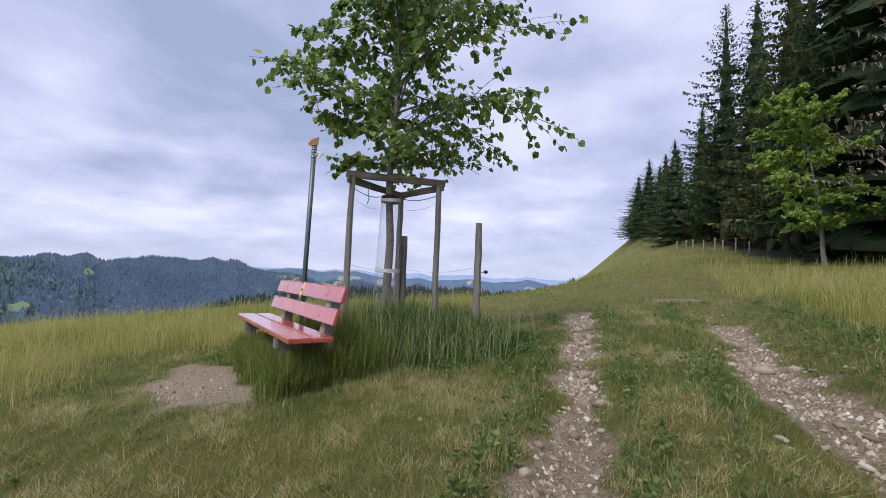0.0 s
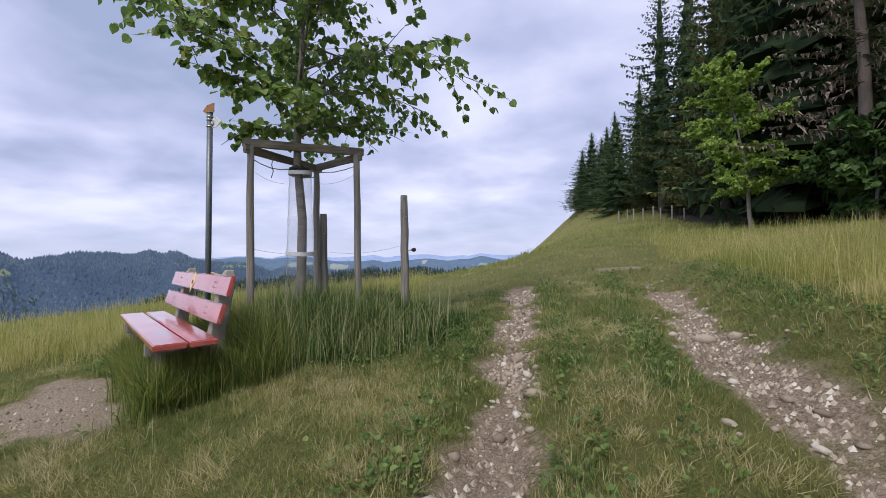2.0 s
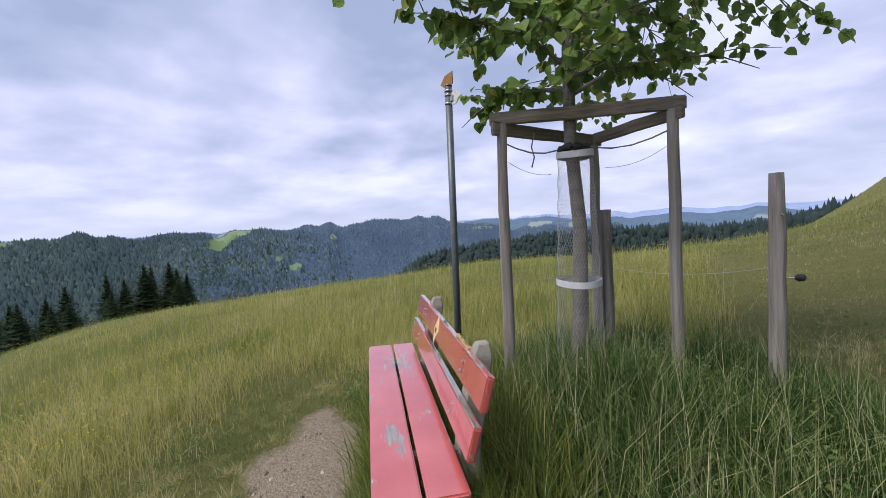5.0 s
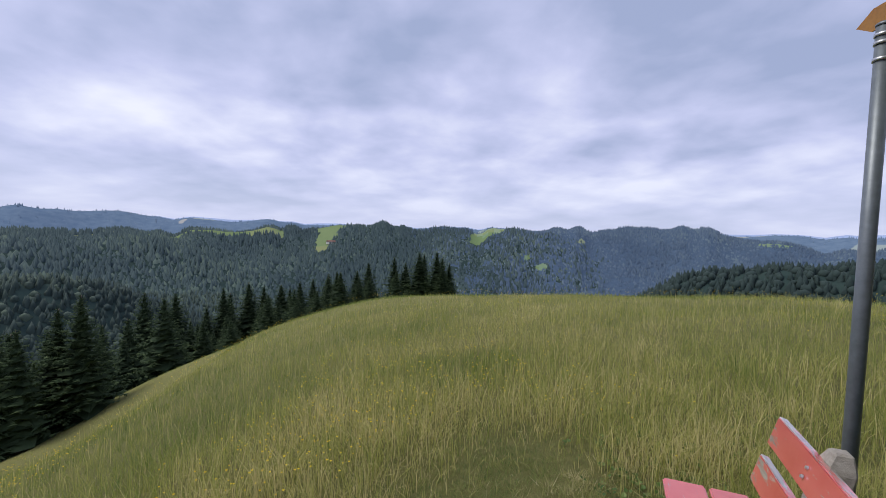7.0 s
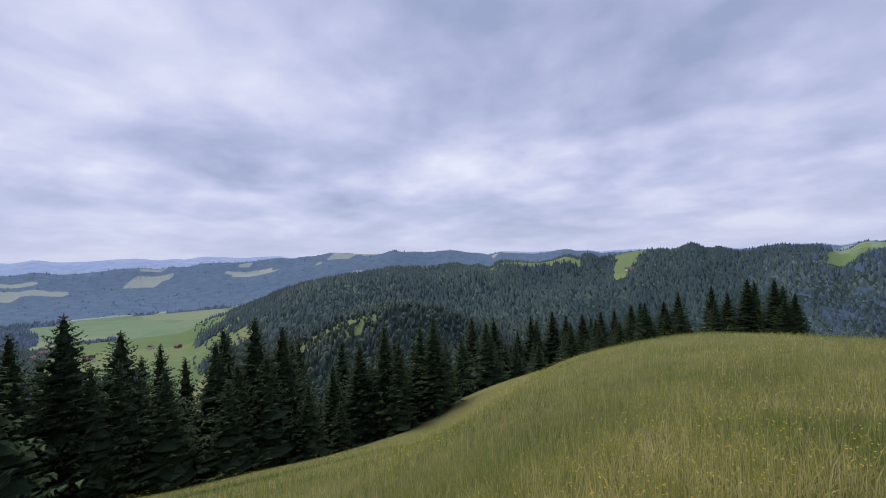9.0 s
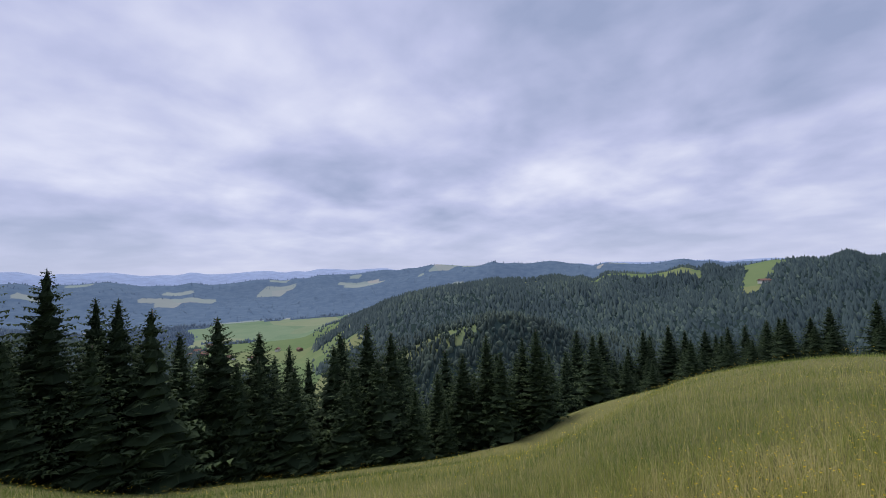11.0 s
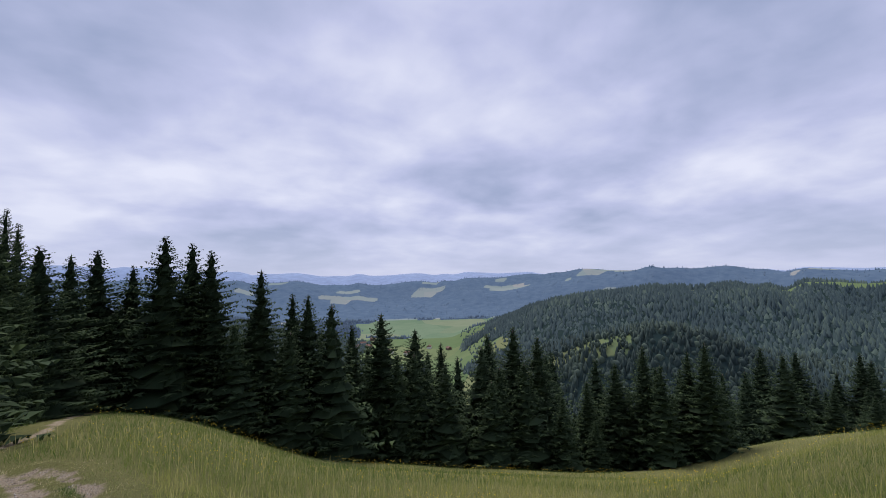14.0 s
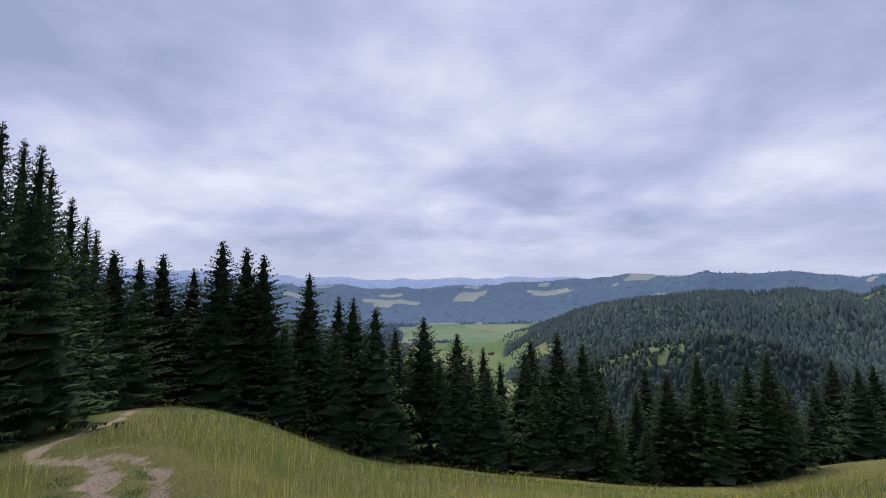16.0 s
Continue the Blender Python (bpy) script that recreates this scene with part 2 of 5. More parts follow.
MAT_SPLIT = plain("split_yellow_wood", (0.36, 0.24, 0.10), (0.62, 0.46, 0.24), 30, 0.8, stretch=(1, 0.08, 1), bump=0.6, depth=0.004)
MAT_RUBBER = plain("black_rubber", (0.012, 0.012, 0.013), (0.03, 0.03, 0.032), 20, 0.7, bump=0.2, depth=0.002)
MAT_BARK = plain("smooth_grey_bark", (0.12, 0.105, 0.095), (0.32, 0.29, 0.265), 7, 0.9, stretch=(1, 1, 3.0), bump=0.7, depth=0.01)
MAT_SPRUCE_BARK = plain("spruce_bark", (0.07, 0.055, 0.045), (0.17, 0.14, 0.12), 3, 0.95, stretch=(1, 1, 0.4), bump=0.8, depth=0.03)
MAT_LINDEN = leafy("linden_leaf", [(0.0, (0.095, 0.165, 0.05)), (0.55, (0.19, 0.30, 0.082)), (0.9, (0.33, 0.45, 0.13)), (1.0, (0.48, 0.49, 0.15))], 0.58, 0.4)
MAT_ASH = leafy("pale_green_leaf", [(0.0, (0.16, 0.25, 0.05)), (0.6, (0.30, 0.43, 0.09)), (1.0, (0.45, 0.58, 0.15))], 0.5, 0.5)
MAT_BUSH = leafy("bush_leaf", [(0.0, (0.03, 0.06, 0.015)), (0.6, (0.06, 0.12, 0.03)), (1.0, (0.10, 0.17, 0.045))], 0.3, 0.55)
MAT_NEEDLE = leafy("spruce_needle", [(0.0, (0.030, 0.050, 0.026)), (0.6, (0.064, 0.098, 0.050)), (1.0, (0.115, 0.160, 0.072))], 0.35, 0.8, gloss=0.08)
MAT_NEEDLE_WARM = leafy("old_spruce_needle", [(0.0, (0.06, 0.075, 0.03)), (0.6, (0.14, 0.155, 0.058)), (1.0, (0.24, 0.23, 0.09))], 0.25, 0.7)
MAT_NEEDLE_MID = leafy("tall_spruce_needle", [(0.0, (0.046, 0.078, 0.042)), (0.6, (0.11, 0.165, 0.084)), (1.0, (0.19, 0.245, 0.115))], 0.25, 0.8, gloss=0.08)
MAT_TWIG = leafy("dead_twig", [(0.0, (0.15, 0.12, 0.10)), (1.0, (0.36, 0.30, 0.26))], 0.0, 0.9)
# Haze painted into distant tree and ridge colours, slightest for the crest trees.
MAT_FAR_TREE = leafy("valley_tree_haze_tint", [(0.0, (0.032, 0.056, 0.064)), (0.6, (0.047, 0.076, 0.079)), (1.0, (0.076, 0.112, 0.092))], 0.0, 0.9)
MAT_HAZY_TREE = leafy("ridge_tree_haze_tint", [(0.0, (0.056, 0.088, 0.135)), (0.6, (0.075, 0.112, 0.162)), (1.0, (0.105, 0.148, 0.175))], 0.0, 1.0)
MAT_HAZY = valley_land("ridge_land_haze_tint", (0.058, 0.09, 0.138), (0.078, 0.115, 0.165), (0.14, 0.215, 0.13), (0.21, 0.27, 0.17), 0.02)
MAT_CREST_TREE = leafy("crest_tree_haze_tint", [(0.0, (0.020, 0.036, 0.034)), (0.6, (0.038, 0.060, 0.052)), (1.0, (0.075, 0.105, 0.075))], 0.0, 0.9)
MAT_HAZE_BLUE_TREE = leafy("distant_tree_haze_tint", [(0.0, (0.105, 0.158, 0.232)), (1.0, (0.135, 0.19, 0.25))], 0.0, 1.0)
MAT_TALL = leafy("meadow_grass", [(0.0, (0.095, 0.16, 0.036)), (0.45, (0.275, 0.315, 0.076)), (0.8, (0.43, 0.42, 0.128)), (1.0, (0.64, 0.56, 0.26))], 0.48, 0.65)
MAT_MOWN = leafy("mown_grass", [(0.0, (0.10, 0.165, 0.045)), (0.4, (0.25, 0.285, 0.08)), (0.72, (0.41, 0.385, 0.15)), (1.0, (0.64, 0.56, 0.33))], 0.5, 0.65)
MAT_LUSH = leafy("lush_grass", [(0.0, (0.04, 0.085, 0.022)), (0.45, (0.10, 0.17, 0.045)), (0.8, (0.23, 0.30, 0.10)), (1.0, (0.62, 0.57, 0.34))], 0.3, 0.7, gloss=0.12)
MAT_WEED = leafy("weed_leaf", [(0.0, (0.08, 0.145, 0.04)), (0.6, (0.16, 0.25, 0.065)), (1.0, (0.27, 0.34, 0.11))], 0.45, 0.6)
MAT_PETAL = leafy("yellow_petal", [(0.0, (0.75, 0.52, 0.02)), (1.0, (0.85, 0.68, 0.05))], 0.3, 0.6)


def limestone():
    m, nt, b = nodes_of("pale_limestone")
    info = nt.nodes.new("ShaderNodeObjectInfo")
    geo = nt.nodes.new("ShaderNodeNewGeometry")
    add = nt.nodes.new("ShaderNodeMath"); add.operation = 'ADD'
    nt.links.new(info.outputs["Random"], add.inputs[0]); nt.links.new(geo.outputs["Random Per Island"], add.inputs[1])
    fr = nt.nodes.new("ShaderNodeMath"); fr.operation = 'FRACT'
    nt.links.new(add.outputs[0], fr.inputs[0])
    tone = ramp_node(nt, fr.outputs[0], [(0.0, (0.19, 0.145, 0.105)), (0.5, (0.37, 0.30, 0.225)), (0.85, (0.50, 0.43, 0.34)), (1.0, (0.68, 0.63, 0.55))])
    n2 = noise_node(nt, 30, 4, 0.7)
    nt.links.new(mix_node(nt, 0.5, tone, ramp_node(nt, n2, [(0.3, (0.5, 0.5, 0.5)), (0.7, (1, 1, 1))]), 'MULTIPLY'), b.inputs["Base Color"])
    b.inputs["Roughness"].default_value = 0.9
    bump_node(nt, b, n2, 0.5, 0.006)
    return m


MAT_STONE = limestone()
MAT_PLASTER = plain("pale_house_wall", (0.55, 0.53, 0.50), (0.72, 0.70, 0.66), 0.5, 0.9, bump=0)
MAT_ROOF = plain("brown_tiled_roof", (0.14, 0.075, 0.055), (0.24, 0.13, 0.10), 0.6, 0.9, bump=0)
MAT_BARN_WALL = plain("dark_barn_boards", (0.10, 0.075, 0.055), (0.19, 0.145, 0.11), 0.6, 0.9, bump=0)

# ---- builders ----


def hashed(n, seed):
    return np.random.default_rng(seed).random(n)


def mesh_np(name, verts, faces, material, parent=None, tint=None, smooth=False):
    """One mesh object from vertex and equal-sided face arrays."""
    me = bpy.data.meshes.new(name)
    verts, faces = np.asarray(verts, np.float32), np.asarray(faces, np.int32)
    n, k = faces.shape
    me.vertices.add(len(verts)); me.vertices.foreach_set("co", verts.ravel())
    me.loops.add(n * k); me.loops.foreach_set("vertex_index", faces.ravel())
    me.polygons.add(n)
    me.polygons.foreach_set("loop_start", np.arange(0, n * k, k, dtype=np.int32))
    me.polygons.foreach_set("use_smooth", np.full(n, smooth))
    if tint is not None:
        me.attributes.new("tint", 'FLOAT', 'POINT').data.foreach_set("value", np.asarray(tint, np.float32))
    me.materials.append(material)
    me.update(calc_edges=True)
    me.validate()
    ob = new(name, me)
    if parent:
        ob.parent = parent
    return ob


def part(name, bm, material, parent, label=""):
    me = bpy.data.meshes.new(name)
    bm.to_mesh(me)
    bm.free()
    me.materials.append(material)
    ob = new(name, me)
    ob.parent = parent
    return tagged(ob, label)


def base_empty(name, m, label, category, group=""):
    ob = new(name)
    ob.empty_display_size = 0.2
    ob.matrix_world = m
    return tagged(ob, label, category, group)


def box_bm(size, m=Matrix(), bevel=0.006, cuts=0, jitter=0.0, seed=0):
    """A bevelled box of that size, centred at m; cuts and jitter wear it uneven along its length."""
    bm = bmesh.new()
    bmesh.ops.create_cube(bm, size=1, matrix=Matrix.Diagonal((*size, 1)))
    if cuts:
        axis = max(range(3), key=lambda i: size[i])
        bmesh.ops.subdivide_edges(bm, edges=[e for e in bm.edges if abs((e.verts[0].co - e.verts[1].co)[axis]) > size[axis] * 0.9], cuts=cuts)
    if bevel:
        bmesh.ops.bevel(bm, geom=[e for e in bm.edges if len(e.link_faces) == 2 and e.calc_face_angle(0) > 0.5], offset=bevel, segments=2, affect='EDGES', clamp_overlap=True)
    rng = random.Random(seed)
    if jitter:
        for v in bm.verts:
            v.co += Vector([rng.uniform(-jitter, jitter) for _ in range(3)])
    bm.transform(m)
    return bm


def tube_arrays(points, radii, sides=8):
    """Vertices and quads of a tapering tube along points, closed by its narrow end."""
    P = [Vector(p) for p in points]
    V, F = [], []
    x_ref = Vector((1, 0, 0))
    for i, p in enumerate(P):
        d = (P[min(i + 1, len(P) - 1)] - P[max(i - 1, 0)]).normalized()
        u = x_ref - d * x_ref.dot(d)
        if u.length < 0.05:
            u = Vector((0, 1, 0)) - d * d.y
        u.normalize()
        w = d.cross(u)
        for k in range(sides):
            a = 2 * math.pi * k / sides
            V.append(p + (u * math.cos(a) + w * math.sin(a)) * radii[i])
        if i:
            o = (i - 1) * sides
            F += [(o + k, o + (k + 1) % sides, o + sides + (k + 1) % sides, o + sides + k) for k in range(sides)]
    return V, F


def tubes(runs, sides=8, caps=True):
    """A bmesh of tubes, each run a pair of points and radii."""
    bm = bmesh.new()
    for points, radii in runs:
        V, F = tube_arrays(points, radii, sides)
        vs = [bm.verts.new(v) for v in V]
        for f in F:
            bm.faces.new([vs[i] for i in f]).smooth = True
        if caps:
            bm.faces.new(vs[:sides][::-1])
            bm.faces.new(vs[-sides:])
    return bm

# ---- terrain ----


CX, CY, CZ = 0.0, 4.8, 0.78


def by_yaw(pairs, soft=5):
    """A smooth function of the heading (degrees, anticlockwise from +y) through pairs of heading and value."""
    xs = np.array([p[0] for p in pairs], float)
    ys = np.array([p[1] for p in pairs], float)
    grid = np.interp(np.arange(360), xs, ys, period=360)
    k = np.exp(-0.5 * (np.arange(-3 * soft, 3 * soft + 1) / soft) ** 2)
    k /= k.sum()
    grid = np.convolve(np.concatenate([grid[-3 * soft:], grid, grid[:3 * soft]]), k, mode="valid")
    return lambda yaw: np.interp(np.mod(yaw, 360), np.arange(361), np.append(grid, grid[0]))


FALL = by_yaw([(0, -0.02), (20, 0.0), (35, 0.03), (50, 0.06), (66, 0.09), (78, 0.127), (86, 0.178), (92, 0.23), (100, 0.32), (110, 0.345), (128, 0.335),
               (142, 0.305), (147, 0.29), (152, 0.225), (158, 0.185), (165, 0.155), (178, 0.17), (200, 0.12), (240, 0.0), (270, -0.12), (310, -0.09), (330, -0.10), (345, -0.04)])
BEND = by_yaw([(0, 0.0022), (20, 0.0018), (35, 0.0017), (50, 0.0013), (66, 0.0005), (78, 0.0014), (92, 0.0008), (100, 0.0009), (110, 0.0009), (140, 0.0010), (152, 0.0006),
               (170, 0.0), (200, 0.0), (270, 0.0007), (330, 0.0005), (345, 0.0016)])
RIDGE_A = by_yaw([(0, -1.2), (12, -0.7), (20, 0.2), (28, 1.4), (34, 0.7), (47, 0.6), (56, 0.6), (62, 0.8), (67.7, 1.4), (73, 0.5), (80, 0.0), (90, -0.6), (100, -0.8),
                  (107, -1.0), (114, -2.4), (119, -4.6), (126, -9), (140, -9), (150, -4), (165, -2), (200, -1), (300, -1)], 2)
RIDGE_A_R = by_yaw([(0, 1500), (28, 1750), (45, 1450), (67, 1250), (90, 1150), (110, 1050), (120, 1000), (150, 1500), (200, 1500)], 6)
RIDGE_B = by_yaw([(0, 0.0), (20, 0.7), (40, 0.8), (60, 0.7), (78, 0.9), (86, 0.9), (92, 1.4), (99, 1.95), (104, 1.5), (110, 1.86), (118, 1.1), (126, 0.5), (136, 0.2), (150, 0.8), (165, 1.3), (200, 1), (300, 0)], 2)
RIDGE_C = by_yaw([(0, 0.3), (60, 0.4), (110, 1.0), (125, 1.15), (138, 1.0), (150, 1.35), (158, 1.8), (165, 2.3), (190, 2.4), (300, 0.3)], 3)
SPUR_D = by_yaw([(80, -14), (96, -5.6), (101, -5.4), (106, -6.8), (112, -8.6), (117, -11), (124, -16), (300, -16)], 2)
RIDGE_E = by_yaw([(-24, -6), (-14, -2.0), (-6, -0.9), (0, -0.6), (7, -0.7), (14, -1.2), (20, -2.0), (26, -3.2), (34, -9), (42, -30), (300, -30)], 2)
FLOOR = -175.0


def wave(x, y, s):
    """Smooth, uneven swells of about one unit."""
    return (np.sin(x / s + 1.3 * np.sin(y / s * 0.7 + 2)) + np.sin(y / s * 1.1 + 1.7 * np.sin(x / s * 0.6 + 5)) + np.sin((x + y) / s * 0.53 + 1)) / 3


def patchy(x, y, s, seed=0):
    """Smooth random patches about s across, 0 to 1."""
    u, v = np.asarray(x, float) / s, np.asarray(y, float) / s
    i, j = np.floor(u).astype(np.int64), np.floor(v).astype(np.int64)
    fu, fv = u - i, v - j
    fu, fv = fu * fu * (3 - 2 * fu), fv * fv * (3 - 2 * fv)
    table = np.random.default_rng(900 + seed).random(4096)

    def at(a, b):
        return table[(a * 1619 + b * 3137 + (a * b) % 977 * 7) % 4096]
    return (at(i, j) * (1 - fu) + at(i + 1, j) * fu) * (1 - fv) + (at(i, j + 1) * (1 - fu) + at(i + 1, j + 1) * fu) * fv


def along(x, y, points):
    """Distance from a polyline and the share of its length at the nearest place."""
    best, share = np.full(np.shape(x), 1e9), np.zeros(np.shape(x))
    n = len(points) - 1
    for i in range(n):
        (ax, ay), (bx, by) = points[i], points[i + 1]
        dx, dy = bx - ax, by - ay
        t = np.clip(((x - ax) * dx + (y - ay) * dy) / (dx * dx + dy * dy), 0, 1)
        d = np.hypot(x - ax - t * dx, y - ay - t * dy)
        share = np.where(d < best, (i + t) / n, share)
        best = np.minimum(best, d)
    return best, share


RUT_WEST = [(2.3, 9.3), (2.0, 8.4), (1.67, 7.35), (1.22, 6.2), (0.92, 5.4), (0.39, 4.05), (0.1, 3.2), (-0.42, 1.3), (-1.3, -0.9), (-2.1, -2.9), (-2.5, -4.7), (-2.7, -7.0), (-2.4, -8.9)]
RUT_EAST = [(4.5, 9.2), (4.2, 8.6), (3.5, 7.0), (2.9, 5.9), (2.42, 5.0), (2.0, 4.1), (1.55, 3.1), (0.9, 1.5), (-0.45, -1.5), (-1.4, -3.7), (-1.95, -5.9), (-2.1, -7.8), (-1.7, -9.5), (-1.35, -11.3)]
FOREST_PATH = [(-1.3, -11.0), (-1.53, -12.9), (-2.3, -14.1), (-3.2, -15.5), (-4.4, -17.5), (-6.9, -25.7), (-9.5, -33.0)]
PATCHES = [(-2.56, 6.42, 0.92, 0.40, 33), (4.8, 10.35, 0.6, 0.2, -90)]


def dirt(x, y):
    """How bare the ground is, 0 to 1."""
    x, y = np.asarray(x, float), np.asarray(y, float)
    wob = 0.16 * wave(x, y, 0.31) + 0.14 * wave(x + 9, y, 0.11)
    out = np.zeros(x.shape)
    for line, w in ((RUT_WEST, 0.18), (RUT_EAST, 0.21), (FOREST_PATH, 0.25)):
        d, share = along(x, y, line)
        if line is RUT_EAST:
            w = w - 0.42 * (1 - smooth01(share / 0.16))
        else:
            w = w - 0.07 * smooth01((-1.5 - y) / 1.5)
        out = np.maximum(out, np.clip((w + wob - d) / 0.34 + 0.5, 0, 1))
    for px, py, a, b, turn in PATCHES:
        c, s = math.cos(radians(turn)), math.sin(radians(turn))
        u, v = ((x - px) * -s + (y - py) * c) / a, ((x - px) * c + (y - py) * s) / b
        out = np.maximum(out, np.clip((1.0 + 2.2 * wob - np.hypot(u, v)) * 1.15 + 0.45, 0, 1))
    return out


def smooth01(v):
    v = np.clip(v, 0, 1)
    return v * v * (3 - 2 * v)


def land(x, y):
    """Height of the ground."""
    x, y = np.asarray(x, float), np.asarray(y, float)
    dx, dy = x - CX, y - CY
    r, yaw = np.hypot(dx, dy), np.degrees(np.arctan2(-dx, dy))
    a, b = FALL(yaw), BEND(yaw)
    w = smooth01(r / 1.5)
    a, b = a * w, b
    reach = 62.0
    q = np.minimum(r, reach)
    near = CZ - a * q - b * q * q
    steep = np.clip(a + 2 * b * reach, 0.0, 0.5)
    level = smooth01((np.cos(np.radians(yaw + 65)) - 0.2) / 0.6)      # the wooded rise keeps its height
    near = near - (r - q) * np.maximum(steep * (1 - level), 0.30 * (1 - level))
    # the steep grassy hill at the wood's far end
    rise = smooth01((np.mod(-yaw, 360) - 13.5) / 26) * np.where(np.mod(-yaw, 360) < 180, 1, 0)
    near = near + 15.5 * rise * np.exp(-((r - 92) / 34) ** 2)
    near = near - 4.0 * np.exp(-((r - 38) / 11) ** 2 - ((yaw - 92) / 7) ** 2)
    near = near + 0.5 * wave(x, y, 3.1) * rise * smooth01((r - 50) / 20) + 0.10 * wave(x, y, 2.3) * smooth01((r - 4) / 8) + 0.35 * wave(x, y, 9) * smooth01((r - 14) / 20)
    far = np.full(x.shape, FLOOR)
    for el, dist, wide_in, wide_out, trees in ((RIDGE_A, RIDGE_A_R, 420, 500, 13), (RIDGE_B, 2900.0, 640, 700, 24), (RIDGE_C, 4250.0, 650, 600, 0), (SPUR_D, 640.0, 90, 150, 4), (RIDGE_E, 400.0, 70, 160, 13)):
        R = dist(yaw) if callable(dist) else dist
        hump = 0.36 * np.sin(yaw * 0.83 + 0.9 * np.sin(yaw * 0.37)) + 0.20 * np.sin(yaw * 1.7 + 1.4 * np.sin(yaw * 0.5))
        top = 2.5 + R * np.tan(np.radians(el(yaw) + hump * (0.9 - 0.65 * smooth01((yaw - 88) / 12) if wide_in == 420 else 0.4)))
        rough = 24 * wave(x, y, 150) + 9 * wave(x, y, 52)
        top = top - trees
        if wide_in < 100:
            rough = rough * 0.2
        if wide_in == 640:
            rough = 30 * wave(x, y, 210) + 14 * wave(x, y, 90)
        if wide_in == 650:
            rough = 14 * wave(x, y, 330)
        bell = np.exp(-(np.where(r < R, (r - R) / wide_in, (r - R) / wide_out)) ** 2)
        far = np.maximum(far, FLOOR + np.maximum(top - FLOOR, 0) * bell + rough * bell * np.where(r < R, 0.3 + 1.5 * smooth01((R - r) / 300), 0.45))
    k = 14.0 * smooth01((r - 60) / 200) + 0.01
    z = np.maximum(near, far) + k * np.log1p(np.exp(-np.abs(near - far) / k))
    # ruts and the bank beside them
    dw, _ = along(x, y, RUT_WEST)
    de, _ = along(x, y, RUT_EAST)
    z = z - 0.09 * np.exp(-(dw / 0.27) ** 2) - 0.13 * np.exp(-(de / 0.42) ** 2)
    bank = np.clip((along(x - 0.95, y + 0.15, RUT_EAST)[0]), 0, 2)
    z = z + 0.22 * np.exp(-(bank / 0.55) ** 2) * smooth01((y - 1) / 3)
    z = z + 0.16 * np.exp(-(np.hypot(x + 0.75, y - 7.3) / 0.9) ** 2)     # the mound round the young tree
    z = z + 0.012 * wave(x, y, 0.16) * np.exp(-r / 12)
    return z


def land_at(x, y):
    return float(land(np.array([x]), np.array([y]))[0])


FOREST_EDGE = by_yaw([(0, 400), (25, 300), (45, 62), (60, 60), (78, 62), (88, 66), (92, 55), (100, 47), (110, 45), (122, 44), (132, 41), (142, 38), (147, 35), (154, 37), (163, 40),
                      (168, 34), (173, 22), (180, 17), (190, 18), (230, 26), (270, 24), (300, 21), (316, 26), (322, 36), (326, 60), (330, 90), (333, 400)], 2)


def meadow_patch(x, y):
    """True where the far land is open pasture."""
    dx, dy = x - CX, y - CY
    r, yaw = np.hypot(dx, dy), np.degrees(np.arctan2(-dx, dy))
    z = land(x, y)
    el = np.degrees(np.arctan2(z - 2.5, r))
    w40, w17 = wave(x, y, 40), wave(x + 50, y, 17)
    # the green valley floor and the dry slope at the foot of the ridge
    open_ = (z < FLOOR + 15) & (r > 300) & (r < 1900) & (yaw > 106) & (yaw < 137 + 2 * w40) & (wave(x, y, 70) + 0.4 * wave(x, y, 31) > -0.75)
    open_ |= (z > FLOOR + 10) & (z < FLOOR + 62 + 22 * w40) & (yaw > 118) & (yaw < 129) & (r > 800) & (r < 1500) & (w40 < 0.5)
    # the clearing with the barn, and pastures along the crest
    open_ |= (np.abs(yaw - 70.4 + (r - 1200) * 0.006) < 0.7 + (r - 1000) * 0.0062 + 0.45 * w40) & (r > 1000) & (r < 1320)
    open_ |= (yaw > 76) & (yaw < 97) & (np.abs(r - RIDGE_A_R(yaw) + 40) < 35 + 45 * wave(x, y, 110))
    open_ |= (yaw > 44.3 + 0.5 * wave(x, y, 60)) & (yaw < 52.5 + wave(x, y, 50)) & (r > RIDGE_A_R(yaw) - 150 + 60 * wave(x, y, 45)) & (r < RIDGE_A_R(yaw) + 60)
    # small openings on the wooded faces
    for y0, e0, ya, ea in ((44.4, -3.4, 0.8, 0.6), (42.6, -4.6, 1.1, 0.35), (37.2, -1.0, 0.4, 0.5), (25.6, -2.7, 0.7, 0.4), (13.0, -0.4, 1.6, 0.3)):
        open_ |= (r > 700) & (r < 1800) & (((yaw - y0 + 0.3 * w40) / ya) ** 2 + ((el - e0 + 0.2 * w40) / ea) ** 2 < 0.8 + 0.9 * w17 + 0.5 * w40)
    # the dry meadow along the spur
    open_ |= (yaw > 103) & (yaw < 116) & (r > 604 + 12 * w40) & (r < 640)
    open_ |= (r > 1600) & (wave(x, y + 300, 95) + 0.6 * wave(x, y, 41) > 0.66 + 0.25 * w40)
    return open_


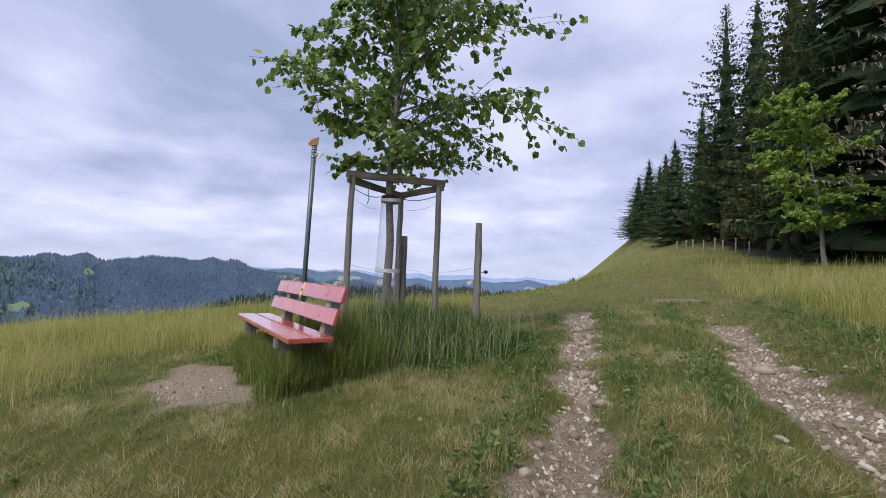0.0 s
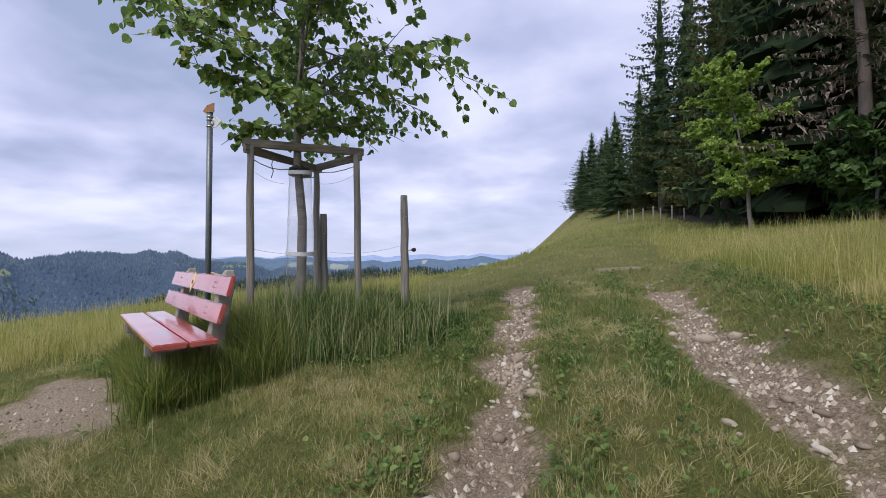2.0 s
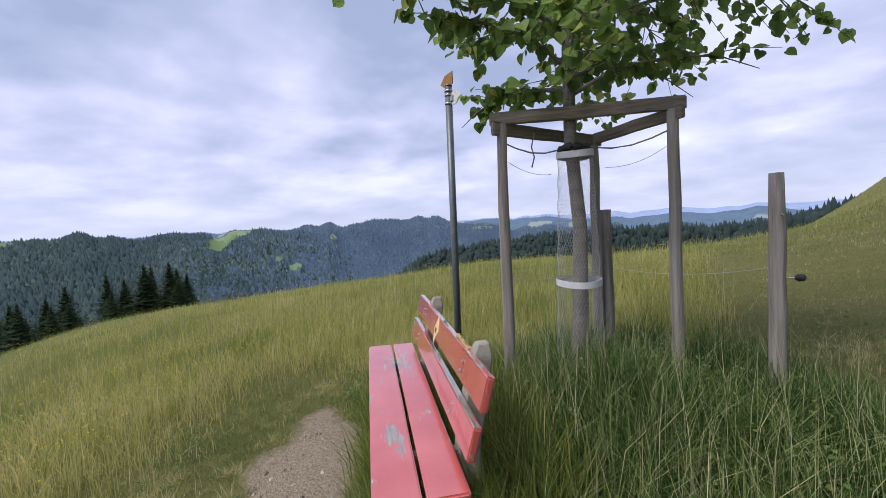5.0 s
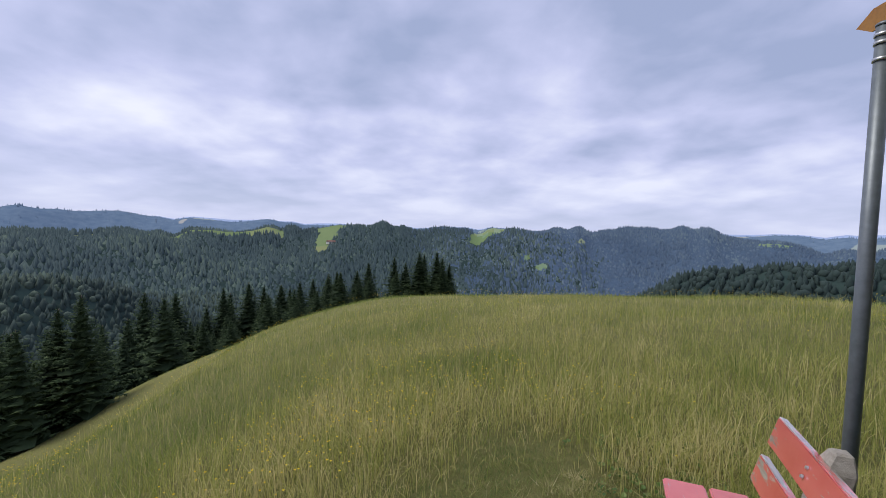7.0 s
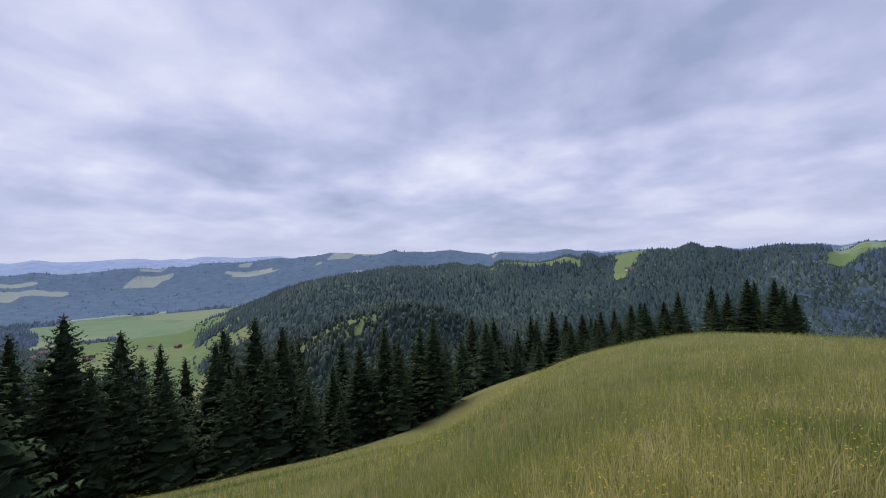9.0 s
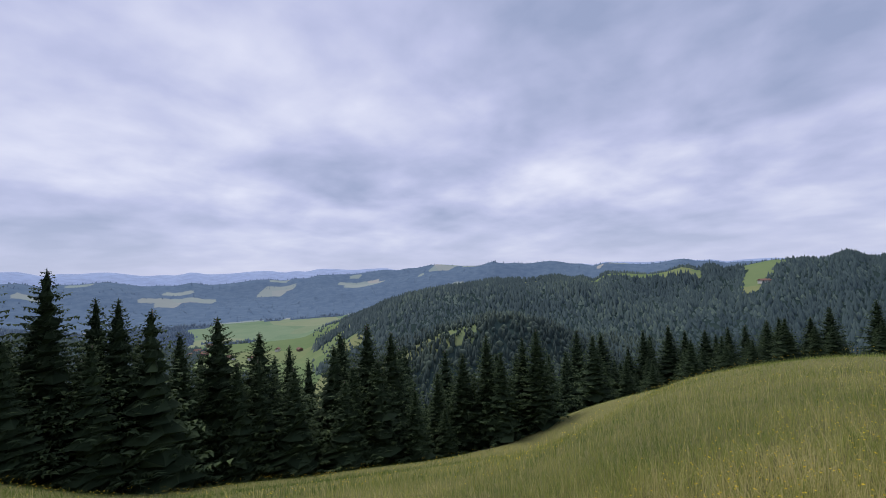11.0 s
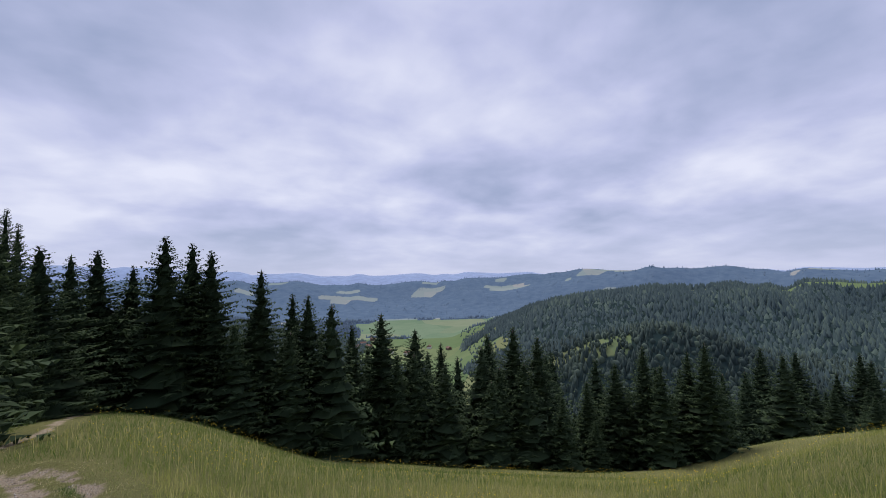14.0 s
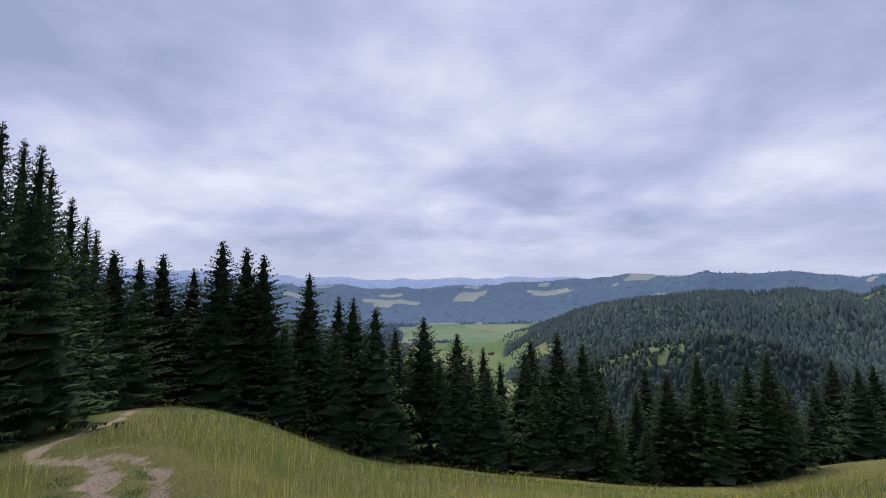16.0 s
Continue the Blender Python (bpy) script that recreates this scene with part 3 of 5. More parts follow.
def ground():
    n_az = 480
    radii = [0.0]
    r = 0.004
    while r < 4600:
        radii.append(r)
        r = r * 1.031 + 0.004
    radii = np.array(radii[1:])
    az = np.radians(np.arange(n_az) * 360 / n_az)
    R, A = np.meshgrid(radii, az, indexing="ij")
    X, Y = CX - R * np.sin(A), CY + R * np.cos(A)
    Z = land(X, Y)
    V = np.stack([X, Y, Z], -1).reshape(-1, 3)
    i, j = np.meshgrid(np.arange(len(radii) - 1), np.arange(n_az), indexing="ij")
    j2 = (j + 1) % n_az
    F = np.stack([i * n_az + j, i * n_az + j2, (i + 1) * n_az + j2, (i + 1) * n_az + j], -1).reshape(-1, 4)
    ob = mesh_np("ground", V, F[:, ::-1], MAT_GROUND, smooth=True)
    me = ob.data
    me.attributes.new("dirt", 'FLOAT', 'POINT').data.foreach_set("value", dirt(V[:, 0], V[:, 1]).astype(np.float32))
    me.attributes.new("dust", 'FLOAT', 'POINT').data.foreach_set("value", (0.85 * np.exp(-((V[:, 0] + 2.48) ** 2 + (V[:, 1] - 6.45) ** 2) / 1.6) + 0.7 * smooth01((-2.5 - V[:, 1]) / 2.0)).astype(np.float32))
    me.attributes.new("field", 'FLOAT', 'POINT').data.foreach_set("value", meadow_patch(V[:, 0], V[:, 1]).astype(np.float32))
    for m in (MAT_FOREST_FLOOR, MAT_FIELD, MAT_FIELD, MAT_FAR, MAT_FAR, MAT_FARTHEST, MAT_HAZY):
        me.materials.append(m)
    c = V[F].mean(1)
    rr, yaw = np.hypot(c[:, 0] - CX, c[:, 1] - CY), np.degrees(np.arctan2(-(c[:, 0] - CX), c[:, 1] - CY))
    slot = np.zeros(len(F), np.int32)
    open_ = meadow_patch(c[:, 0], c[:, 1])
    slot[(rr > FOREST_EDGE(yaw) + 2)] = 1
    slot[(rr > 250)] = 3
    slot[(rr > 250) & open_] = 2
    # from here outwards the faces take land colours with haze mixed in
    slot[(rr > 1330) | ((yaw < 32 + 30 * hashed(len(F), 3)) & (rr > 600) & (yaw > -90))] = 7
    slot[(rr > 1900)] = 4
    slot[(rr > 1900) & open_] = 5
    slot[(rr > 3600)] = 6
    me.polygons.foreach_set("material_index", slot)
    return tagged(ob, "rutted hilltop meadow falling to wooded valleys", "ground", kind="structure")


GROUND = ground()

# ---- bench, posts, tree guard ----


def bench():
    z0 = 0.70
    b = base_empty("bench", pose(-1.448, 5.509, z0, 0, 0, 33), "weathered red wooden bench with peeling paint on the grass", "bench")
    # own axes: x from front to back, y along the bench
    L = 2.24
    for x, w in ((0.105, 0.20), (0.31, 0.175)):
        part("seat_plank", box_bm((w, L, 0.045), pose(x, L / 2, 0.435), 0.008, 6, 0.0015, int(x * 100)), MAT_RED, b)
    for x, z, h, tilt in ((0.43, 0.615, 0.145, 16), (0.495, 0.815, 0.15, 16)):
        part("back_plank", box_bm((0.036, L - 0.06, h), pose(x, L / 2 + 0.02, z, 0, tilt, 0), 0.007, 6, 0.0015, int(z * 100)), MAT_RED, b)
        part("worn_edge", box_bm((0.034, L - 0.075, 0.006), pose(x + h / 2 * math.sin(radians(tilt)), L / 2 + 0.02, z + h / 2 * math.cos(radians(tilt)), 0, tilt, 0), 0.002, 24, 0.0012, 7), MAT_RED_EDGE, b, "upper edge worn to bare wood")
    for y in (0.44, 1.82):
        # upright with a peaked, chamfered top
        bm = bmesh.new()
        sec = [(-0.056, -0.055), (0.056, -0.055), (0.056, 0.055), (-0.056, 0.055)]
        rings = []
        for z, s, dx in ((-0.25, 1.0, 0.0), (0.42, 1.0, 0.0), (0.86, 0.95, 0.085), (0.93, 0.55, 0.10)):
            rings.append([bm.verts.new((0.485 + dx + px * s, y + py * s, z)) for px, py in sec])
        for lo, hi in zip(rings, rings[1:]):
            for k in range(4):
                bm.faces.new((lo[k], lo[(k + 1) % 4], hi[(k + 1) % 4], hi[k]))
        bm.faces.new(rings[-1]); bm.faces.new(rings[0][::-1])
        bmesh.ops.bevel(bm, geom=list(bm.edges), offset=0.008, segments=1, affect='EDGES')
        part("back_post", bm, MAT_CONCRETE, b, "grey weathered upright with chamfered top")
        part("seat_support", box_bm((0.50, 0.075, 0.10), pose(0.26, y, 0.36), 0.01), MAT_OLD_WOOD, b)
        part("front_leg", box_bm((0.085, 0.085, 0.60), pose(0.10, y, 0.02), 0.01), MAT_OLD_WOOD, b)
        for x, z in ((0.41, 0.60), (0.428, 0.64), (0.475, 0.80), (0.49, 0.84)):
            bm = bmesh.new()
            bmesh.ops.create_cone(bm, cap_ends=True, segments=8, radius1=0.009, radius2=0.007, depth=0.008, matrix=pose(x - 0.012, y, z, 0, -74, 0))
            part("screw", bm, MAT_ZINC, b)
    # diamond badge on the top board
    bm = bmesh.new()
    bmesh.ops.create_cone(bm, cap_ends=True, segments=4, radius1=0.098, radius2=0.096, depth=0.006, matrix=Matrix.Diagonal((0.62, 1.0, 1, 1)))
    bm.transform(pose(0.4725, 1.22, 0.81, 0, -74, 0) @ pose(0, 0, 0, 0, 0, 90))
    badge = part("badge", bm, MAT_BADGE, b, "yellow diamond-shaped badge with dark print")
    bm = box_bm((0.03, 0.05, 0.003), pose(0.469, 1.22, 0.81, 0, -74, 0), 0)
    part("badge_print", bm, MAT_INK, badge)
    # a splintered strip hanging off the upper edge
    part("splinter", box_bm((0.022, 0.27, 0.014), pose(0.522, 0.60, 0.893, 3, 16, 2), 0.004, 7, 0.006, 3), MAT_SPLIT, b, "split edge of bare yellowish wood")
    return b


bench()


def round_post(name, x, y, top, r0, r1, label, group="", lean=(0, 0), peak=0.0):
    z = land_at(x, y)
    ob = base_empty(name, pose(x, y, z), label, "post", group)
    h = top - z
    rng = random.Random(int(x * 100 + y * 10))
    n = 9
    pts = [(lean[0] * i / n + rng.uniform(-.004, .004), lean[1] * i / n + rng.uniform(-.004, .004), -0.3 + (h + 0.3) * i / n) for i in range(n + 1)]
    rad = [r0 + (r1 - r0) * i / n + rng.uniform(-.002, .002) for i in range(n + 1)]
    rad[-1] *= 0.9
    part("shaft", tubes([(pts, rad)], 12), MAT_OLD_WOOD, ob)
    return ob, h


def fence_post(x, y, top, label, knob=True):
    ob, h = round_post("fence_post", x, y, top, 0.048, 0.043, label, "old fence posts")
    if knob:
        part("insulator_screw", tubes([([(0.03, -0.02, h - 0.62), (0.10, -0.03, h - 0.615)], [0.006, 0.006])], 6), MAT_ZINC, ob)
        part("insulator", tubes([([(0.075, -0.03, h - 0.617), (0.09, -0.03, h - 0.616), (0.115, -0.031, h - 0.615), (0.125, -0.031, h - 0.615)], [0.012, 0.022, 0.022, 0.012])], 10), MAT_RUBBER, ob, "black plastic ring insulator")
    part("staple", tubes([([(0.0, -0.05, h - 0.25), (0.012, -0.055, h - 0.24), (0.02, -0.05, h - 0.25)], [0.003] * 3)], 5), MAT_ZINC, ob)
    return ob


fence_post(0.30, 7.30, 2.42, "grey weathered fence post with a black insulator")
fence_post(-0.664, 7.93, 2.27, "short grey weathered fence post beside the young tree", False)

GUARD = {"front": (-1.288, 7.096, 2.88), "side": (-0.229, 7.351, 2.88), "rear": (-0.739, 7.86, 2.86)}


def tree_guard():
    cx, cy = -0.75, 7.4
    z = land_at(cx, cy)
    ob = base_empty("tree_guard", pose(cx, cy, z), "weathered three-legged wooden frame tied round the young tree", "tree guard")
    at = {k: (x - cx, y - cy, top - z) for k, (x, y, top) in GUARD.items()}
    rng = random.Random(4)
    for k, (x, y, h) in at.items():
        foot = (x * 1.02, y * 1.02)
        n = 8
        pts = [(foot[0] + (x - foot[0]) * i / n + rng.uniform(-.005, .005), foot[1] + (y - foot[1]) * i / n + rng.uniform(-.005, .005), -0.35 + (h + 0.35) * i / n) for i in range(n + 1)]
        part("stake", tubes([(pts, [0.043 - 0.008 * i / n + rng.uniform(-.002, .002) for i in range(n + 1)])], 12), MAT_OLD_WOOD, ob)
    for i, (p, q) in enumerate((("front", "side"), ("front", "rear"), ("rear", "side"))):
        a, c = Vector(at[p]), Vector(at[q])
        d = c - a
        m = Matrix.Translation((a + c) / 2 + Vector((0, 0, (0.035, -0.035, -0.03)[i]))) @ d.to_track_quat('X', 'Z').to_matrix().to_4x4()
        part("rail", box_bm((d.length + 0.16, 0.035, 0.085), m, 0.006, 6, 0.003, i), MAT_RAIL, ob)
    # rope and rubber tie from the rear stake to the trunk
    tr = Vector((-0.84 - cx, 7.29 - cy, 2.72 - z))
    for k in ("front", "rear", "side"):
        a = Vector(at[k]) - Vector((0, 0, 0.12))
        pts = [a.lerp(tr, s) - Vector((0, 0, 0.07 * math.sin(math.pi * s))) for s in (0, .2, .4, .6, .8, 0.95)]
        part("tie_rope", tubes([(pts, [0.0055] * 6)], 6), MAT_ROPE, ob)
    ring = [tr + Vector((0.085 * math.cos(t), 0.085 * math.sin(t), 0.01 * math.sin(3 * t) - 0.03)) for t in np.linspace(0, 2 * math.pi, 20)]
    part("rubber_strap", tubes([(ring, [0.028] * 20)], 6), MAT_RUBBER, ob, "black rubber strap round the trunk")
    tail = [tr + Vector((-0.25, -0.06, 0.10)), tr + Vector((-0.27, -0.08, 0.0)), tr + Vector((-0.25, -0.09, -0.07)), tr + Vector((-0.27, -0.09, -0.14))]
    part("rope_end", tubes([(tail, [0.005] * 4)], 6), MAT_ROPE, ob)
    return ob


tree_guard()


def wire_cage():
    x0, y0 = -0.83, 7.29
    z = land_at(x0, y0)
    ob = base_empty("wire_cage", pose(x0, y0, z), "hexagonal wire netting guard with white bands round the trunk", "tree guard")
    top, low, foot = 2.65 - z, 1.77 - z, 0.15
    n, rows = 42, 62

    def rad(h):
        return 0.113 + 0.030 * (top - h) / (top - low)
    # hexagonal netting, as thin three-sided wires
    V, F = [], []

    def wire(p, q, r=0.0006):
        d = (q - p).normalized()
        u = d.orthogonal().normalized()
        w = d.cross(u)
        o = len(V)
        for c in (p, q):
            for k in range(3):
                a = 2 * math.pi * k / 3
                V.append(c + (u * math.cos(a) + w * math.sin(a)) * r)
        F.extend([(o + k, o + (k + 1) % 3, o + 3 + (k + 1) % 3, o + 3 + k) for k in range(3)])

    def node(i, j, half):
        a = 2 * math.pi * (i + (0.5 if j % 2 else 0)) / n
        h = foot + (top - foot) * (j + half) / rows
        r = rad(h) + 0.004 * math.sin(a * 5 + j)
        return Vector((r * math.cos(a), r * math.sin(a), h))
    for j in range(rows):
        for i in range(n):
            wire(node(i, j, 0), node(i, j, 0.45))
            wire(node(i, j, 0.45), node(i, j + 1, 0))
            wire(node(i, j, 0.45), node(i - 1 if j % 2 == 0 else i + 1, j + 1, 0))
    mesh_np("netting", [tuple(v) for v in V], F, MAT_WIRE, ob)
    for h in (top - 0.005, low):
        bm = bmesh.new()
        r, m = rad(h) + 0.006, 40
        rings = []
        for dr, dz in ((0, -0.022), (0.005, -0.022), (0.005, 0.022), (0, 0.022)):
            rings.append([bm.verts.new(((r + dr) * math.cos(2 * math.pi * k / m), (r + dr) * math.sin(2 * math.pi * k / m), h + dz + 0.006 * math.sin(4 * math.pi * k / m + h))) for k in range(m)])
        for a in range(4):
            for k in range(m):
                bm.faces.new((rings[a][k], rings[a][(k + 1) % m], rings[(a + 1) % 4][(k + 1) % m], rings[(a + 1) % 4][k]))
        part("band", bm, MAT_WHITE, ob, "scuffed white band")
    return ob


wire_cage()


def strand(name, a, c, sag, label):
    a, c = Vector(a), Vector(c)
    pts = [a.lerp(c, s) - Vector((0, 0, sag * 4 * s * (1 - s))) for s in np.linspace(0, 1, 12)]
    ob = base_empty(name, Matrix.Translation(a), label, "wire")
    bm = tubes([([p - a for p in pts], [0.0018] * 12)], 5)
    part("strand", bm, MAT_WIRE, ob)


strand("fence_wire", (-1.25, 7.1, 2.62), (-0.98, 7.2, 2.52), 0.03, "thin wire tied between stake and netting")
strand("fence_wire", (-0.64, 7.35, 2.55), (-0.25, 7.34, 2.66), 0.04, "thin wire tied between netting and stake")
strand("fence_wire", (-1.26, 7.1, 1.82), (-0.68, 7.9, 1.80), 0.04, "thin sagging fence wire between posts")
strand("fence_wire", (-0.62, 7.9, 1.80), (0.28, 7.33, 1.86), 0.05, "thin sagging fence wire between posts")


def signpost():
    x, y, top = -2.067, 8.062, 3.52
    z = land_at(x, y)
    ob = base_empty("signpost", pose(x, y, z, 0, 0.6, 0), "tall grey steel hiking signpost with yellow arrows seen edge-on", "signpost")
    h = top - z
    part("pole", tubes([([(0, 0, -0.3), (0, 0, h * 0.5), (0, 0, h)], [0.034, 0.034, 0.034])], 20), MAT_STEEL, ob)
    part("cap", tubes([([(0, 0, h), (0, 0, h + 0.012), (0, 0, h + 0.02)], [0.036, 0.036, 0.026])], 20), MAT_STEEL, ob)
    for dz in (-0.05, -0.09, -0.17):
        part("clamp", tubes([([(0, 0, h + dz), (0, 0, h + dz + 0.016)], [0.039, 0.039])], 20), MAT_ZINC, ob, "bright steel clamp band")
    # arrow board: a long plate with a pointed end, on the clamps at the top
    def arrow(name, mtx, length, height, material, label):
        bm = bmesh.new()
        out = [(-0.04, -height / 2), (length - 0.1, -height / 2), (length, 0), (length - 0.1, height / 2), (-0.04, height / 2)]
        f = bm.faces.new([bm.verts.new((px, -0.004, pz)) for px, pz in out])
        ex = bmesh.ops.extrude_face_region(bm, geom=[f])
        bmesh.ops.translate(bm, verts=[v for v in ex["geom"] if isinstance(v, bmesh.types.BMVert)], vec=(0, 0.008, 0))
        bm.transform(mtx)
        return part(name, bm, material, ob, label)
    arrow("arrow_board", pose(0.03, -0.01, h + 0.068, 0, 0, 138), 0.22, 0.115, MAT_YELLOW, "yellow enamel arrow board")
    arrow("arrow_board", pose(0.05, -0.02, h - 0.12, 0, 0, -38), 0.16, 0.12, MAT_PLATE, "small pale sign plate")
    part("bracket", box_bm((0.05, 0.03, 0.05), pose(0.045, -0.02, h - 0.12, 0, 0, -38), 0.004), MAT_ZINC, ob)
    return ob


signpost()

# ---- trees ----


def leaf_arrays(P, D, N, size, fold=0.25, fine=False):
    """Folded heart-shaped leaves at points P, pointing along D, facing N."""
    n = len(P)
    D = D / np.linalg.norm(D, axis=1, keepdims=True)
    S = np.cross(D, N)
    S /= np.linalg.norm(S, axis=1, keepdims=True) + 1e-9
    N = np.cross(S, D)
    half = [(-0.06, 0.22), (0.10, 0.44), (0.38, 0.52), (0.66, 0.38), (0.86, 0.16)] if fine else [(0.10, 0.44), (0.52, 0.48)]
    prof = [(0.0, 0.0)] + half + [(1.0, 0.0)] + [(a, -b) for a, b in half[::-1]]
    k = len(prof)
    V = np.stack([P + (D * a + S * b + N * (abs(b) * fold - 0.22 * a * a)) * size[:, None] for a, b in prof], 1).reshape(-1, 3)
    o = (np.arange(n) * k)[:, None]
    F = np.concatenate([o + np.array([[0, i, i + 1]]) for i in range(1, k - 1)])
    return V, F


def broadleaf(name, m, label, height, trunk_r, first, spread, limbs, leaf, per_twig, mat_leaf, mat_bark, seed, bare_tip=0.9, lean=(0.1, 0.0), shape="oval", group="", pruned=0.0):
    """A tree of a tapered trunk, limbs, twigs and single leaves."""
    rng = random.Random(seed)
    nr = np.random.default_rng(seed)
    ob = base_empty(name, m, label, "tree", group)
    n = 10
    trunk = [Vector((lean[0] * (i / n) ** 2 + 0.03 * math.sin(i * 1.7 + seed), lean[1] * (i / n) ** 2 + 0.03 * math.sin(i * 1.3), height * bare_tip * i / n)) for i in range(n + 1)]
    runs = [([trunk[0] - Vector((0, 0, 0.3))] + trunk, [trunk_r * 1.5] + [trunk_r * (1.15 - 1.03 * i / n) for i in range(n + 1)])]
    twig_runs, P, D = [], [], []
    for k in range(limbs):
        s = first + (0.97 - first) * ((k + rng.random() * 0.7) / limbs) ** 1.25
        i = min(int(s * n), n - 1)
        root = trunk[i].lerp(trunk[i + 1], s * n - i)
        t = (s - first) / (1 - first)
        wide = {"oval": math.sin(math.pi * min(0.97, 0.16 + 0.80 * t)) ** 0.7, "cone": 1.05 - 0.9 * t, "young": float(np.interp(t, (0, 0.12, 0.3, 0.6, 1), (0.72, 1.0, 1.0, 0.74, 0.3)))}[shape]
        length = spread * wide * (rng.uniform(0.86, 1.04) if shape == "young" else rng.uniform(0.82, 1.12))
        a = k * 2.399 + rng.uniform(-.4, .4)
        young = shape == "young"
        el = rng.uniform(0.35, 0.8) + 0.35 * t if young else rng.uniform(0.1, 0.55) + 0.55 * t
        d = Vector((math.cos(a) * math.cos(el), math.sin(a) * math.cos(el), math.sin(el)))
        length *= 1.0 + (0.17 * math.cos(a) if young else 0.0)
        if root.z + d.z * length * 0.6 < pruned and root.x + d.x * length < -1.0:
            length *= 0.7
        pts = [root]
        for q in range(5):
            d = (d + Vector((rng.uniform(-.16, .16), rng.uniform(-.16, .16), (-0.19 if young else -0.09) + rng.uniform(-.08, .08)))).normalized()
            step = pts[-1] + d * length / 5
            if pruned and step.z < pruned and step.x < -0.9:
                step = pts[-1] + Vector((0, 0, 0.03))
            pts.append(step)
        lr = trunk_r * (0.34 - 0.2 * t)
        runs.append((pts, [lr * (1 - 0.17 * q) for q in range(6)]))
        for q in range(1, 6):
            for _ in range(5 if q > 1 else 3):
                base = pts[q - 1].lerp(pts[q], rng.random())
                td = (pts[q] - pts[q - 1]).normalized() + Vector((rng.uniform(-1, 1), rng.uniform(-1, 1), rng.uniform(-.55, .6)))
                td.normalize()
                tl = length * rng.uniform(0.16, 0.42)
                tip = base + td * tl + Vector((0, 0, -0.12 * tl))
                if tip.z < pruned and (tip.x < -0.95 or tip.z < (0.76 if tip.x < 0.3 else 0.84) * pruned):
                    continue
                mid = base.lerp(tip, 0.5) + Vector((0, 0, 0.05 * tl))
                twig_runs.append(([base, mid, tip], [lr * 0.28, lr * 0.2, lr * 0.1]))
                for leaf_no in range(per_twig):
                    u = 1.0 if leaf_no == 0 else rng.random() ** 0.7
                    p = base.lerp(mid, u * 2) if u < 0.5 else mid.lerp(tip, u * 2 - 1)
                    P.append(p + Vector((rng.gauss(0, .25), rng.gauss(0, .25), rng.gauss(0, .2))) * leaf)
                    D.append(Vector((td.x * 0.6 + rng.gauss(0, .6), td.y * 0.6 + rng.gauss(0, .6), -0.55 + rng.gauss(0, .35))))
    part("trunk", tubes(runs[:1], 12), mat_bark, ob)
    for run in runs[1:]:
        part("limb", tubes([run], 6), mat_bark, ob)
    tagged(part("twig_mass", tubes(twig_runs, 4, False), mat_bark, ob), kind="stuff")
    P, D = np.array(P), np.array(D)
    N = nr.normal(0, 0.6, P.shape) + np.array([0, 0, 1.0])
    V, F = leaf_arrays(P, D, N, leaf * nr.uniform(0.6, 1.2, len(P)), 0.3, shape == "young")
    mesh_np("crown", V, F, mat_leaf, ob, np.repeat(nr.random(len(P)), len(V) // len(P)), shape == "young")
    return ob


broadleaf("linden_tree", pose(-0.84, 7.29, land_at(-0.84, 7.29)), "young linden with broad green leaves inside a wooden guard", 6.4, 0.051, 0.345, 1.62, 48, 0.084, 8, MAT_LINDEN, MAT_BARK, 5, 0.95, (0.03, 0.05), "young", pruned=2.75)


